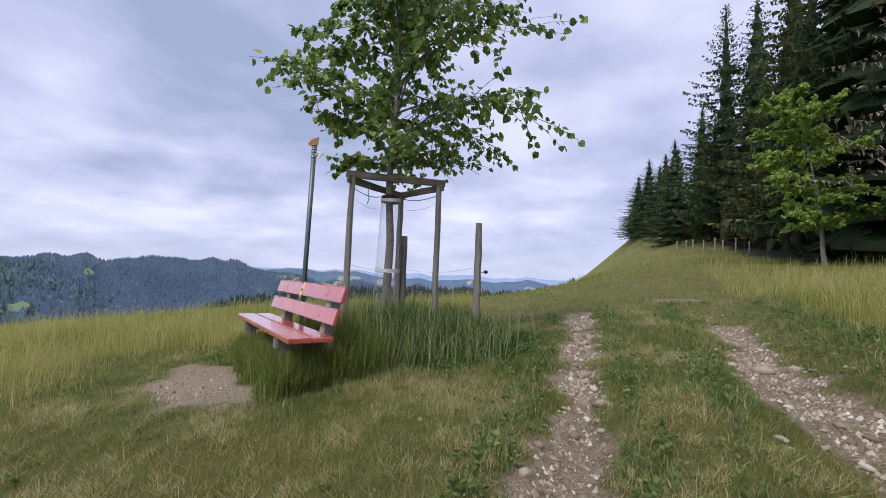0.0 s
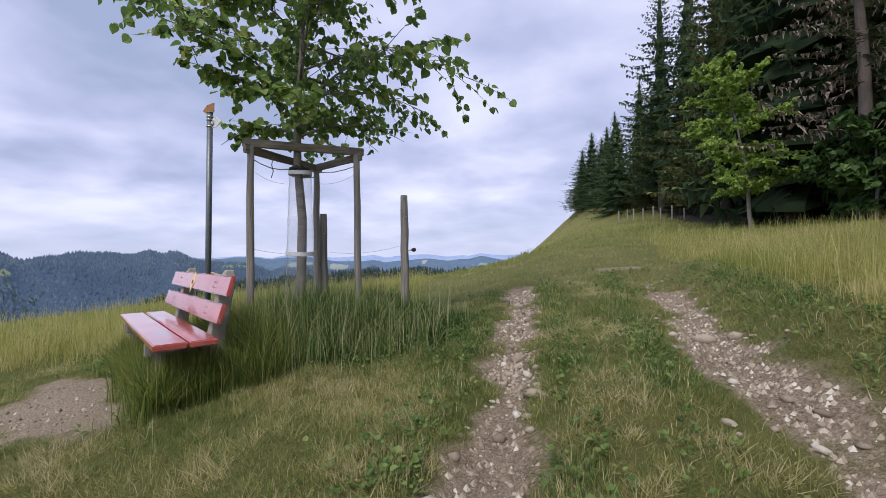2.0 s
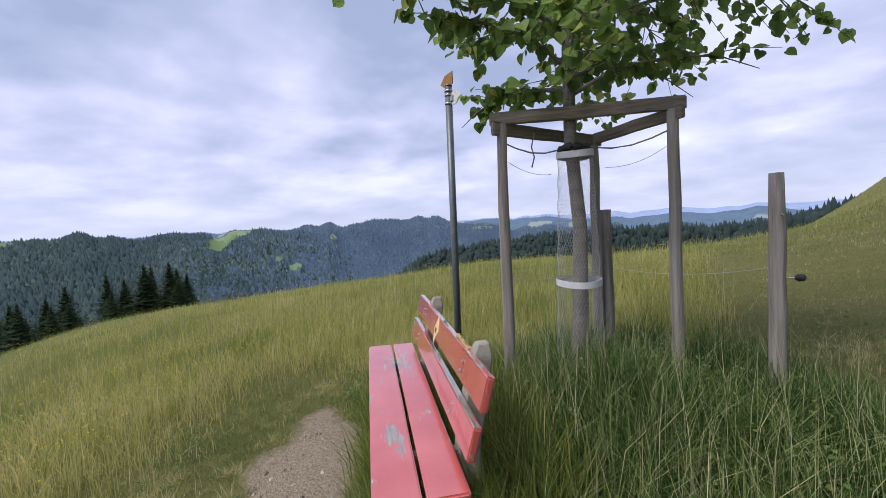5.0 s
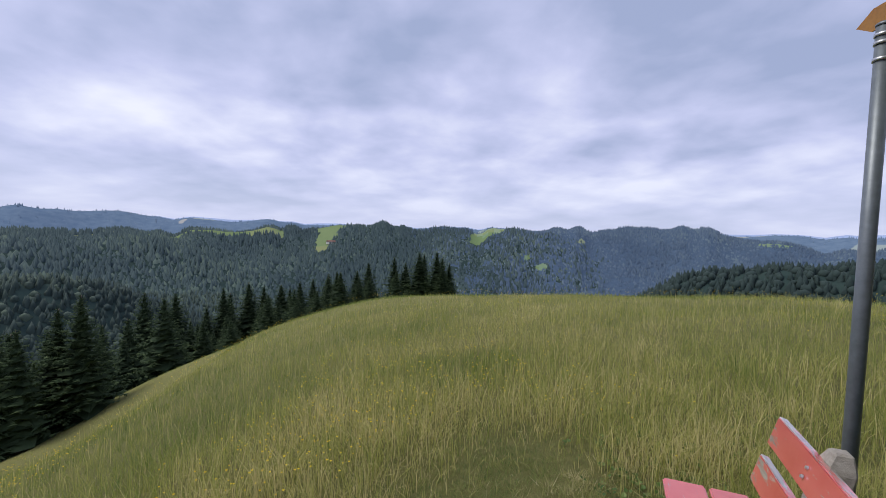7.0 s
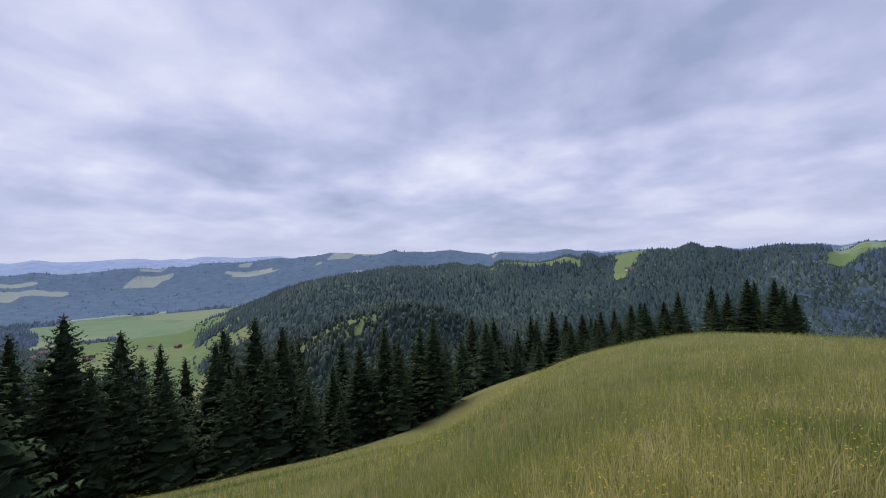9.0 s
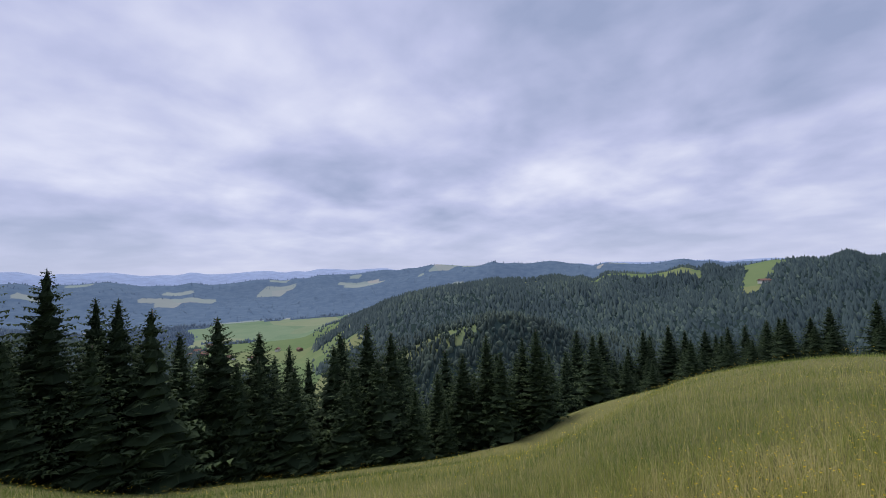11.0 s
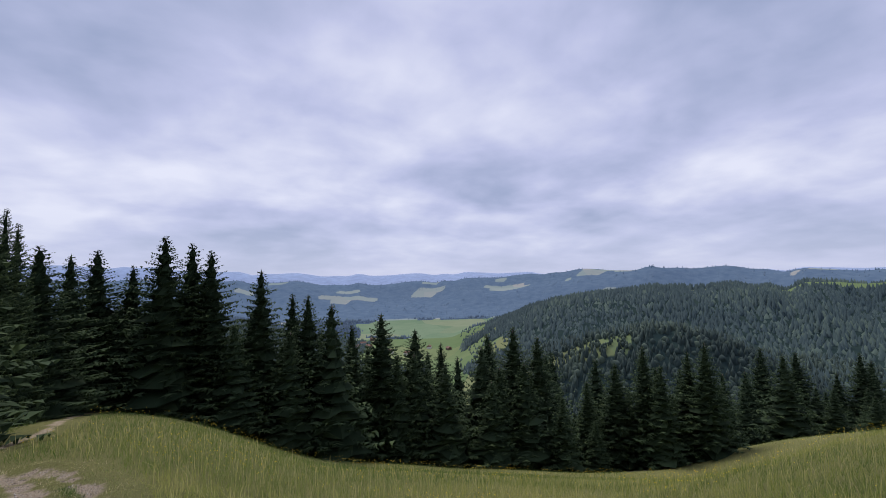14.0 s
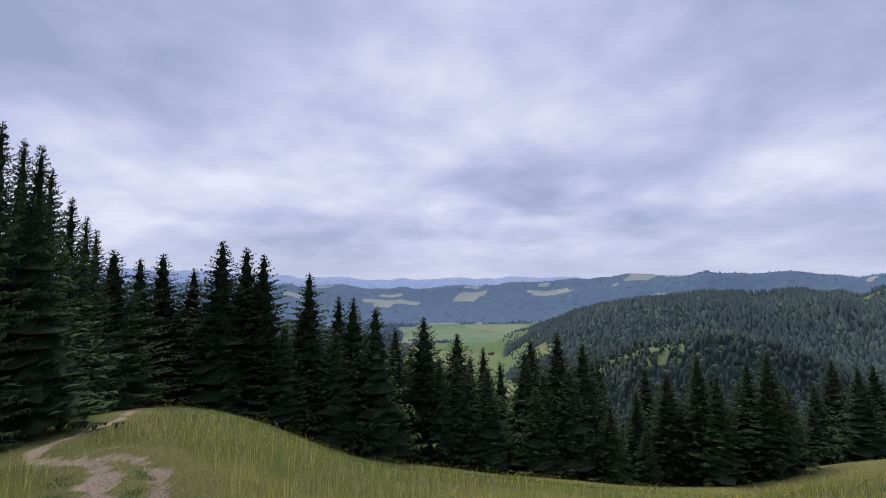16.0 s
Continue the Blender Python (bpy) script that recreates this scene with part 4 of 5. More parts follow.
def spruce_mesh(name, height, radius, low, mat, seed, whorl=0.42, per=8, dense=1.0, droop=0.32, ragged=0.25, spray=1.0, core=0.5, label="dark green spruce at the meadow's lower edge"):
    """A conifer standing at the origin: trunk, needled branches in whorls with hanging twigs, and an added dark inner
    shell.
    """
    nr = np.random.default_rng(seed)
    tr = [Vector((0.05 * math.sin(i * 1.3 + seed), 0.05 * math.sin(i * 1.7), -0.8 + (height + 0.6) * i / 8)) for i in range(9)]
    tb = tubes([(tr, [height * 0.0125 * (1.1 - 1.05 * i / 8) + 0.012 for i in range(9)])], 8)
    V, tint = [], []

    def reach_at(t):
        return radius * (1 - t) ** 0.85 * (0.72 + 0.28 * min(1.0, t * 6 + 0.2)) + 0.04
    z = low * height
    while z < height * 0.992:
        t = (z / height - low) / (1 - low)
        k = max(4, int(round(per * (0.55 + 0.45 * (1 - t)))))
        a0 = nr.random() * 6.28
        thin = nr.uniform(0.75, 1.12)
        for b in range(k):
            a = a0 + 6.283 * b / k + nr.normal(0, 0.2)
            L = reach_at(t) * thin * (1 + nr.normal(0, ragged))
            if L < 0.08:
                continue
            el = 0.5 * t * t - 0.40 * t * (1 - t) - droop * (1 - t) + nr.normal(0, 0.10)
            zb = z + nr.normal(0, 0.12)
            dirv = np.array([math.cos(a), math.sin(a)])
            side = np.array([-dirv[1], dirv[0]])
            n = max(3, int(dense * (2.5 + L * 5.0)))
            s = 0.15 + 0.87 * ((np.arange(n) + nr.random(n)) / n) ** 0.8
            px = L * s
            pz = zb + math.tan(el) * px - 0.10 * L * np.sin(s * 3.1) + 0.13 * L * s ** 3
            sway = 0.06 * L * np.sin(s * 4 + a0)
            B = np.stack([dirv[0] * px + side[0] * sway, dirv[1] * px + side[1] * sway, pz], 1)
            size = spray * (0.26 + 0.74 * math.sqrt(1 - t) * min(1.0, 0.45 + 1.6 * (1 - t))) * nr.uniform(0.6, 1.25, n) * (1.1 - 0.35 * s)
            # tip highlights put into the tint: darker at the trunk, lighter outwards
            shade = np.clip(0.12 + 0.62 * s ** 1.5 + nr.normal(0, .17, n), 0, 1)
            # flat side sprays, and twigs that hang from the branch
            for sg in (-1.0, 0.0, 1.0):
                w = size * nr.uniform(0.7, 1.2, n) * (0.5 if sg else 0.58)
                out = sg * w * nr.uniform(0.55, 1.0, n) + (0 if sg else nr.normal(0, 0.12, n))
                fwd = w * nr.uniform(0.15, 0.75, n) * (1 if sg else 0.5)
                dz = -w * (nr.uniform(0.05, 0.6, n) if sg else nr.uniform(0.6, 1.15, n))
                tip = B + np.stack([dirv[0] * fwd + side[0] * out, dirv[1] * fwd + side[1] * out, dz], 1)
                q = w * nr.uniform(0.35, 0.65, n)
                B2 = B + np.stack([dirv[0] * q, dirv[1] * q, 0.04 * q], 1)
                V.append(np.stack([B, B2, tip], 1).reshape(-1, 3))
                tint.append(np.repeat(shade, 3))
        z += whorl * (1.15 - 0.72 * t) * nr.uniform(0.75, 1.25)
    # leading shoot
    top = np.array([(0.05, 0, height * 0.97), (-0.05, 0.02, height * 0.97), (0, 0, height + 0.15)])
    V.append(top); tint.append(np.full(3, 0.5))
    # added inner shell: blocks sky, its dark tint stands for the shaded inside
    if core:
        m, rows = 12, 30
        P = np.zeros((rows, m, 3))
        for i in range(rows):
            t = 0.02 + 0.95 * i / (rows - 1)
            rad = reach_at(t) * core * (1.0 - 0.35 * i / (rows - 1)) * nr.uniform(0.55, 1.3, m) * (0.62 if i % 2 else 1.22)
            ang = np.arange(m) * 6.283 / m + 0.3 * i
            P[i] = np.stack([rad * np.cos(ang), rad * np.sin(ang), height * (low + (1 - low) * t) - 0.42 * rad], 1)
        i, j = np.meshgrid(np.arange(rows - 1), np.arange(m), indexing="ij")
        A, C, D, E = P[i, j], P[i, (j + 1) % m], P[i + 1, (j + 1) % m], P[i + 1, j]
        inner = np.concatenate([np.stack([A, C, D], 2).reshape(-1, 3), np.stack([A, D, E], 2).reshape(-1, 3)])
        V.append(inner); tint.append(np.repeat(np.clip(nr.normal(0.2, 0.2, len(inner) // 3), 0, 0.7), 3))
    V = np.concatenate(V)
    T = np.arange(len(V)).reshape(-1, 3)
    ob = base_empty(name, pose(0, 0, 0), label, "tree", "spruce wood")
    part("trunk", tb, MAT_SPRUCE_BARK, ob)
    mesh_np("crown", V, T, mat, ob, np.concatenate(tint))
    return ob


SPRUCE_H = 18.0
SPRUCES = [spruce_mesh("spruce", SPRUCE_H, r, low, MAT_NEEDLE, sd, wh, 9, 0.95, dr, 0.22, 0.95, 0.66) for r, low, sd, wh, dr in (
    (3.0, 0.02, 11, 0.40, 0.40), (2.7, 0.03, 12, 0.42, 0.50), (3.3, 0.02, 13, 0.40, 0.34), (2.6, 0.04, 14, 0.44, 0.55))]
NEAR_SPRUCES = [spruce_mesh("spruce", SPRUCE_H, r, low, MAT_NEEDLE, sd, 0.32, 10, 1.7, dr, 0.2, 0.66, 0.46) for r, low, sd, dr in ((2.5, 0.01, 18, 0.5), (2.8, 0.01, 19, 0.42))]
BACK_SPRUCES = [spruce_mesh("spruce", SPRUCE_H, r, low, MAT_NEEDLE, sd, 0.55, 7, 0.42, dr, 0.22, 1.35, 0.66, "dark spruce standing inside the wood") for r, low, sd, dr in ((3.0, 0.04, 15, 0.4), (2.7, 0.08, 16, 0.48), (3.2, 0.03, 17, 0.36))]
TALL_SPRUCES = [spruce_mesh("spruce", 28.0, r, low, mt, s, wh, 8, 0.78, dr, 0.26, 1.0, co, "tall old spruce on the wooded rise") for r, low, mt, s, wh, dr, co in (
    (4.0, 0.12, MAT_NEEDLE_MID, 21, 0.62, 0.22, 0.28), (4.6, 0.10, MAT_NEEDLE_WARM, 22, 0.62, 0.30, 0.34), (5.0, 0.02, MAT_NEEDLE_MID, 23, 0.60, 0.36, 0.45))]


def plant(src, own_h, x, y, top, rng, girth=1.0):
    z = land_at(x, y)
    h = max(4.0, top - z)
    s = h / own_h
    g = s * girth * (1.0 + max(0, 1 - s) * 0.3)
    ob = copy_thing(src, pose(0, 0, 0))
    ob.matrix_world = pose(x, y, z, 0, 0, rng.uniform(0, 360)) @ Matrix.Diagonal((g, g, s, 1))
    return ob


EDGE_TREES = [(0.6, -15.2, 9.6), (-0.4, -19.2, 9.2), (-1.2, -22.1, 9.4), (-3.4, -26.0, 7.6), (-5.0, -29.0, 6.3), (-1.7, -20.9, 9.0), (-2.3, -23.6, 8.6), (-4.3, -27.6, 6.9), (-6.3, -31.0, 5.2), (-8.9, -36.0, 5.0), (-11.1, -38.5, 5.6), (-13.5, -38.1, 4.4),
              (-13.9, -32.7, 6.5), (-16.4, -33.9, 6.2), (-17.3, -32.4, 5.5), (-21.2, -31.4, 3.9), (-25.2, -32.5, 1.6), (-25.2, -30.0, 1.5), (-30.4, -29.7, -1.8),
              (-34.0, -29.0, -0.8), (-38.0, -27.6, -2.9), (-41.5, -26.5, -4.8), (-46.3, -22.9, -4.0), (-46.1, -19.2, -3.0), (-47.3, -16.7, -4.0)]
EDGE_TREES += [(-49.3, -11.7, -9.0), (-52.1, -9.3, -7.3), (-52.8, -6.4, -5.1), (-55.5, -2.3, -5.8), (-53.7, -0.4, -4.4), (-79.3, 4.2, -8.0), (-81.3, 8.3, -8.7), (-80.1, 18.9, -7.2),
               (-82.5, 26.4, -9.0), (-70.6, 31.0, -5.0), (-66.7, 35.0, -3.2), (-58.7, 37.5, -2.7), (-55.9, 38.3, -0.9), (-52.8, 39.4, -0.7), (-51.8, 40.9, -2.3),
               (-60.5, 36.5, -1.9), (-57.3, 40.0, -1.3), (-54.5, 41.5, -1.7), (-50.6, 38.9, -2.9), (-73.0, 30.4, -5.6), (-69.0, 28.9, -5.6), (-75.5, 28.5, -6.6), (-68.0, 33.5, -4.6),
               (-79.0, 24.0, -7.8), (-80.0, 15.0, -8.0), (-81.0, 21.5, -8.2), (-77.5, 26.8, -7.2)]
HILL_TREES = [(28.0, 50.0, 17.0), (30.2, 56.5, 18.0), (34.2, 70.0, 20.0), (36.0, 73.5, 19.0), (29.0, 44.0, 20.0), (33.5, 58.0, 21.0), (37.0, 67.0, 23.0), (31.0, 49.0, 23.0), (27.0, 42.5, 14.0), (26.0, 36.0, 13.0), (40.5, 80.0, 21.0), (40.0, 74.0, 21.0),
              (26.7, 39.2, 28.6), (26.3, 46.6, 18.0), (32.6, 63.7, 21.0), (37.9, 77.9, 20.0), (23.9, 28.6, 26.0), (23.2, 25.1, 26.0), (25.5, 21.5, 27.0), (31.1, 40.9, 31.0), (24.5, 17.0, 25.0)]


def woods():
    rng = random.Random(77)
    taken = []
    for x, y, top in EDGE_TREES:
        close = math.hypot(x - CX, y - CY) < 36
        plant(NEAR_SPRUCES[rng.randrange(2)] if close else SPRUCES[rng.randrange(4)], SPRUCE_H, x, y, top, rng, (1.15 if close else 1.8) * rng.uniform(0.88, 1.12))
        taken.append((x, y))
    for i, (x, y, top) in enumerate(HILL_TREES):
        plant(TALL_SPRUCES[(2, 2, 2, 2, 1, 2, 2, 2, 1, 1, 2, 2, 0, 2, 2, 2, 1, 0, 1, 2, 0)[i]], 28.0, x, y, top, rng, 1.35 if y < 55 else 1.75)
        taken.append((x, y))
    made, tries = 0, 0
    while made < 135 and tries < 9000:
        tries += 1
        yaw = rng.uniform(55, 186)
        r = float(FOREST_EDGE(yaw)) + rng.uniform(0.5, 26 if yaw < 165 else 12)
        x, y = CX - r * math.sin(radians(yaw)), CY + r * math.cos(radians(yaw))
        if min(math.hypot(x - a, y - b) for a, b in taken) < 2.3 or along(np.array([x]), np.array([y]), FOREST_PATH)[0][0] < 2.2:
            continue
        near_tops = sorted((math.hypot(x - a, y - b), top) for a, b, top in EDGE_TREES)[:2]
        top = min(t for _, t in near_tops) - rng.uniform(0.6, 4.5) * (1 if r < FOREST_EDGE(yaw) + 9 else 1.7)
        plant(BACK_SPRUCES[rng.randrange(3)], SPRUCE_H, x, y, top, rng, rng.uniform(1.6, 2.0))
        taken.append((x, y))
        made += 1
    made, tries = 0, 0
    while made < 64 and tries < 6000:
        tries += 1
        yaw = rng.uniform(212, 321)
        r = float(FOREST_EDGE(yaw)) + rng.uniform(1.5, 26)
        x, y = CX - r * math.sin(radians(yaw)), CY + r * math.cos(radians(yaw))
        if min(math.hypot(x - a, y - b) for a, b in taken) < 2.9:
            continue
        plant(BACK_SPRUCES[rng.randrange(3)], SPRUCE_H, x, y, land_at(x, y) + rng.uniform(20, 28), rng, rng.uniform(0.95, 1.2))
        taken.append((x, y))
        made += 1


woods()
DEAD = spruce_mesh("dead_spruce", 20.0, 3.4, 0.22, MAT_TWIG, 27, 0.55, 7, 0.7, 0.2, 0.35, 0.7, 0.0, "dying spruce with bare grey branches")
plant(DEAD, 20.0, 19.5, 16.9, land_at(19.5, 16.9) + 18.5, random.Random(3), 1.1)
for o in (*DEAD.children_recursive, DEAD):
    bpy.data.objects.remove(o)
for src in SPRUCES + NEAR_SPRUCES + BACK_SPRUCES + TALL_SPRUCES:
    for o in (*src.children_recursive, src):
        bpy.data.objects.remove(o)

broadleaf("ash_tree", pose(17.0, 19.8, land_at(17.0, 19.8)), "bright green young ash at the edge of the spruces", 8.4, 0.085, 0.2, 2.1, 30, 0.15, 16, MAT_ASH, MAT_BARK, 9, 0.95, (-1.2, 0.4))
broadleaf("bush", pose(19.0, 16.2, land_at(19.0, 16.2)), "green broadleaf bush under the tall spruces", 4.2, 0.07, 0.12, 2.0, 16, 0.30, 9, MAT_BUSH, MAT_BARK, 10, 0.95, (0.3, 0.1))

for i in range(8):
    fx, fy = 22.0 + 0.08 * i + 0.12 * math.sin(i * 2.1), 39.0 - 1.1 * i
    fence, fh = round_post("pasture_post", fx, fy, land_at(fx, fy) + 1.05 + 0.12 * math.sin(i * 3.3), 0.06, 0.055, "pale split fence post along the wood's edge", "pasture fence")

# ---- far woods ----


def far_woods(name, n, r0, r1, yaw0, yaw1, h0, h1, mat, seed, label, where, rounds=0.3, sink=0.12, shaped=False, even=1.0):
    nr = np.random.default_rng(seed)
    yaw = nr.uniform(yaw0, yaw1, n)
    r = np.sqrt(nr.uniform(r0 ** 2, r1 ** 2, n))
    x, y = CX - r * np.sin(np.radians(yaw)), CY + r * np.cos(np.radians(yaw))
    keep = where(x, y, r, yaw)
    x, y = x[keep], y[keep]
    n = len(x)
    h = nr.uniform(h0, h1, n)
    z = land(x, y) - sink * h
    w = h * nr.uniform(0.17, 0.26, n) * (1 + sink)
    h = h * (1 + 0.25 * wave(x, y, 38))
    round_ = nr.random(n) < rounds + 0.25 * wave(x, y, 75)
    h = np.where(round_, h * 0.7, h)
    w = np.where(round_, w * (1.05 if shaped else 1.4), w)
    k = 5
    ang = nr.random(n)[:, None] * 6.28 + np.arange(k)[None] * 2 * np.pi / k

    def ring_at(share, up):
        ww = w[:, None] * share[:, None] * nr.uniform(0.7, 1.25, (n, k))
        return np.stack([x[:, None] + ww * np.cos(ang), y[:, None] + ww * np.sin(ang), (z + h * up)[:, None] + h[:, None] * nr.uniform(-0.04, 0.04, (n, k))], -1)
    top = np.stack([x + w * nr.normal(0, 0.12, n), y, z + h], -1)[:, None]
    if shaped:
        rings = [ring_at(np.where(round_, 0.6, 0.85), np.where(round_, 0.05, 0.0)), ring_at(np.where(round_, 1.0, 0.95), np.where(round_, 0.45, 0.18)), ring_at(np.where(round_, 0.72, 0.5), np.where(round_, 0.8, 0.55))]
    else:
        rings = [ring_at(np.ones(n), np.where(round_, 0.06, 0.0))]
    V = np.concatenate(rings + [top], 1).reshape(-1, 3)
    nv = len(rings) * k + 1
    o = (np.arange(n) * nv)[:, None]
    tris = []
    for q in range(len(rings) - 1):
        for i in range(k):
            a, b = q * k + i, q * k + (i + 1) % k
            tris += [[a, b, b + k], [a, b + k, a + k]]
    q = (len(rings) - 1) * k
    tris += [[q + i, q + (i + 1) % k, nv - 1] for i in range(k)]
    F = np.concatenate([o + np.array([t]) for t in tris])
    tint = np.repeat(np.clip(np.where(round_, nr.uniform(0.5, 1, n), nr.uniform(0.1, 0.6, n)) + 0.2 * wave(x, y, 55) + 0.6 * (patchy(x, y, 110, 20) - 0.5) + 0.5 * (patchy(x, y, 38, 21) - 0.5), 0, 1), nv)
    ob = mesh_np(name, V, F, mat, None, tint * even, True)
    return tagged(ob, label, "woods", kind="stuff")


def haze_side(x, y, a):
    """True on the western, haze-tinted side, with a ragged change over thirty degrees."""
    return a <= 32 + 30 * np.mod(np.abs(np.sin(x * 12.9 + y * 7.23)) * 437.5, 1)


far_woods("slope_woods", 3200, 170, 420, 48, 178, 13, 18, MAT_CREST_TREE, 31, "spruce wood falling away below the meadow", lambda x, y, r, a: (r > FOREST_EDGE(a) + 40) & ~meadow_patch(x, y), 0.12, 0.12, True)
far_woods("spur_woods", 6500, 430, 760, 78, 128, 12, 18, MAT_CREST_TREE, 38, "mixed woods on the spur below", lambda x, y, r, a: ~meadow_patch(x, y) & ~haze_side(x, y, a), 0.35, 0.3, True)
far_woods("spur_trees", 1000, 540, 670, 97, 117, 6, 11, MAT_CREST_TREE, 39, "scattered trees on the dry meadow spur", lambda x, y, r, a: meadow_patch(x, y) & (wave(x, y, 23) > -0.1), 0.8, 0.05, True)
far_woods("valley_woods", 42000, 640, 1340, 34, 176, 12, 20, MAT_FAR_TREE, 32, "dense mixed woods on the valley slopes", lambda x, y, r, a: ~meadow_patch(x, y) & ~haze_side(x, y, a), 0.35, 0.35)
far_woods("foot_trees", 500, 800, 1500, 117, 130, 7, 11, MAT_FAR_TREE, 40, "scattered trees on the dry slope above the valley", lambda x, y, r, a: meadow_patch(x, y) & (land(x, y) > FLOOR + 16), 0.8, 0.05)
far_woods("ridge_woods", 20000, 1250, 1900, 48, 178, 11, 18, MAT_HAZY_TREE, 33, "woods along the ridge tinted for haze", lambda x, y, r, a: ~meadow_patch(x, y) & (r > 1300), 0.3, 0.35)
far_woods("west_ridge_woods", 26000, 480, 1900, 0, 60, 11, 18, MAT_HAZY_TREE, 36, "woods on the facing ridge tinted blue-green for haze", lambda x, y, r, a: ~meadow_patch(x, y) & haze_side(x, y, a), 0.35, 0.35)
far_woods("distant_woods", 6000, 1900, 3300, 0, 178, 8, 14, MAT_HAZE_BLUE_TREE, 34, "distant wooded hills tinted blue for haze", lambda x, y, r, a: ~meadow_patch(x, y), 0.3, 0.25)
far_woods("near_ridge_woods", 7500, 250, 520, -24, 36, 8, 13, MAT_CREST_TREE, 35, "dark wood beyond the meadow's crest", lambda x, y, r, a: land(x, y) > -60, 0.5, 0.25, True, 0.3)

# ---- farmhouses ----


def house(name, x, y, turn, w, l, h, wall, label):
    z = land_at(x, y)
    ob = base_empty(name, pose(x, y, z, 0, 0, turn), label, "house", "valley farms")
    part("wall", box_bm((w, l, h + 2), pose(0, 0, h / 2 - 1), 0.1), wall, ob)
    bm = bmesh.new()
    a = [bm.verts.new(p) for p in ((-w * .62, -l * .56, h * .86), (w * .62, -l * .56, h * .86), (0, -l * .56, h * 1.55), (-w * .62, l * .56, h * .86), (w * .62, l * .56, h * .86), (0, l * .56, h * 1.55))]
    for f in ((0, 1, 2), (3, 5, 4), (0, 2, 5, 3), (1, 4, 5, 2), (0, 3, 4, 1)):
        bm.faces.new([a[i] for i in f])
    part("roof", bm, MAT_ROOF, ob)
    for i in range(3):
        part("window", box_bm((0.15, 1.2, 1.4), pose(w / 2, (i - 1) * l * 0.28, h * 0.55), 0.02), MAT_INK, ob)


def yaw_place(yaw, r):
    return CX - r * math.sin(radians(yaw)), CY + r * math.cos(radians(yaw))


house("barn", *yaw_place(70.3, 1060), 20, 11, 20, 5, MAT_PLASTER, "lone pale barn in a clearing on the ridge")
for i, (yaw, r) in enumerate(((136.5, 1120), (137.2, 1180), (135.6, 1210), (138.0, 1090), (134.9, 1130), (133.8, 1060), (136.0, 1300), (131.5, 1040), (128.6, 1150), (126.0, 1120))):
    house("farmhouse", *yaw_place(yaw, r), i * 37, 10, 15, 6, MAT_PLASTER if i % 3 else MAT_BARN_WALL, "small farmhouse with brown roof on the valley floor")

# ---- grass ----


def blades(name, x, y, h, w, mat, seed, label, bend=0.45, tint=None, segs=3):
    """Blades of grass as bent, tapering strips, standing on the ground."""
    nr = np.random.default_rng(seed)
    n = len(x)
    z = land(x, y) - 0.01
    a = nr.random(n) * 6.283
    f = a + nr.normal(0, 0.9, n) + 1.57
    b = h * np.abs(nr.normal(bend, 0.28, n))
    b = np.minimum(b, h * 0.95)
    up = np.sqrt(np.maximum(h * h - b * b * 0.8, 0.02 * h * h))
    dx, dy, sx, sy = np.cos(a), np.sin(a), np.cos(f) * w / 2, np.sin(f) * w / 2
    rows = [(0.0, 0.0, 0.8), (0.22, 0.55, 1.0)] if segs == 3 else [(0.0, 0.0, 1.0)]
    V = []
    for o, u, ww in rows:
        for s in (-1, 1):
            V.append(np.stack([x + dx * b * o + s * sx * ww, y + dy * b * o + s * sy * ww, z + up * u], 1))
    V.append(np.stack([x + dx * b, y + dy * b, z + up], 1))
    k = len(V)
    V = np.stack(V, 1).reshape(-1, 3)
    o = (np.arange(n) * k)[:, None]
    T = [[0, 1, 3], [0, 3, 2], [2, 3, 4]] if k == 5 else [[0, 1, 2]]
    F = np.concatenate([o + np.array([t]) for t in T])
    t = nr.random(n) if tint is None else tint
    ob = mesh_np(name, V, F, mat, None, np.repeat(t, k))
    return tagged(ob, label, "grass", kind="stuff")


def tall_zone(x, y):
    """0 to 1: where the meadow stands uncut."""
    dw, de = along(x, y, RUT_WEST)[0], along(x, y, RUT_EAST)[0]
    left = smooth01((-3.6 + 0.0 * (y - 5) - 0.25 * np.clip(5 - y, 0, 6) - x + 0.5 * wave(x, y, 0.9)) / 2.2)
    behind = smooth01((y - 7.9 + 0.35 * wave(x, y, 0.7)) / 0.7) * smooth01((0.6 - x + 0.15 * (y - 8)) / 0.8)
    right = smooth01((x - (3.45 + 0.52 * (y - 5.75)) + 0.3 * wave(x, y, 0.8)) / 0.6) * smooth01((y + 2) / 3)
    back = smooth01((-0.6 - y) / 1.5) * smooth01((np.minimum(dw, de) - 0.55) / 0.5)
    behind = behind * smooth01((np.hypot((x + 0.6) / 1.7, (y - 7.4) / 1.6) - 0.85) / 0.25)
    z = np.maximum.reduce([left, behind, right, back])
    return z * smooth01((along(x, y, FOREST_PATH)[0] - 0.8) / 0.5)


def dry_strip(x, y):
    """The yellowed, close-trodden middle of the track."""
    dw, de = along(x, y, RUT_WEST)[0], along(x, y, RUT_EAST)[0]
    return 0.30 * np.exp(-((dw - de) / 0.45) ** 2) * smooth01((2.3 - dw - de) / 0.6) * smooth01((wave(x, y, 0.5) + 0.8) / 0.8)


def green_spot(x, y):
    """Fresh low growth beyond the bare patch in front of the bench."""
    return np.exp(-((x + 3.1) ** 2 + (y - 7.6) ** 2) / 1.0)


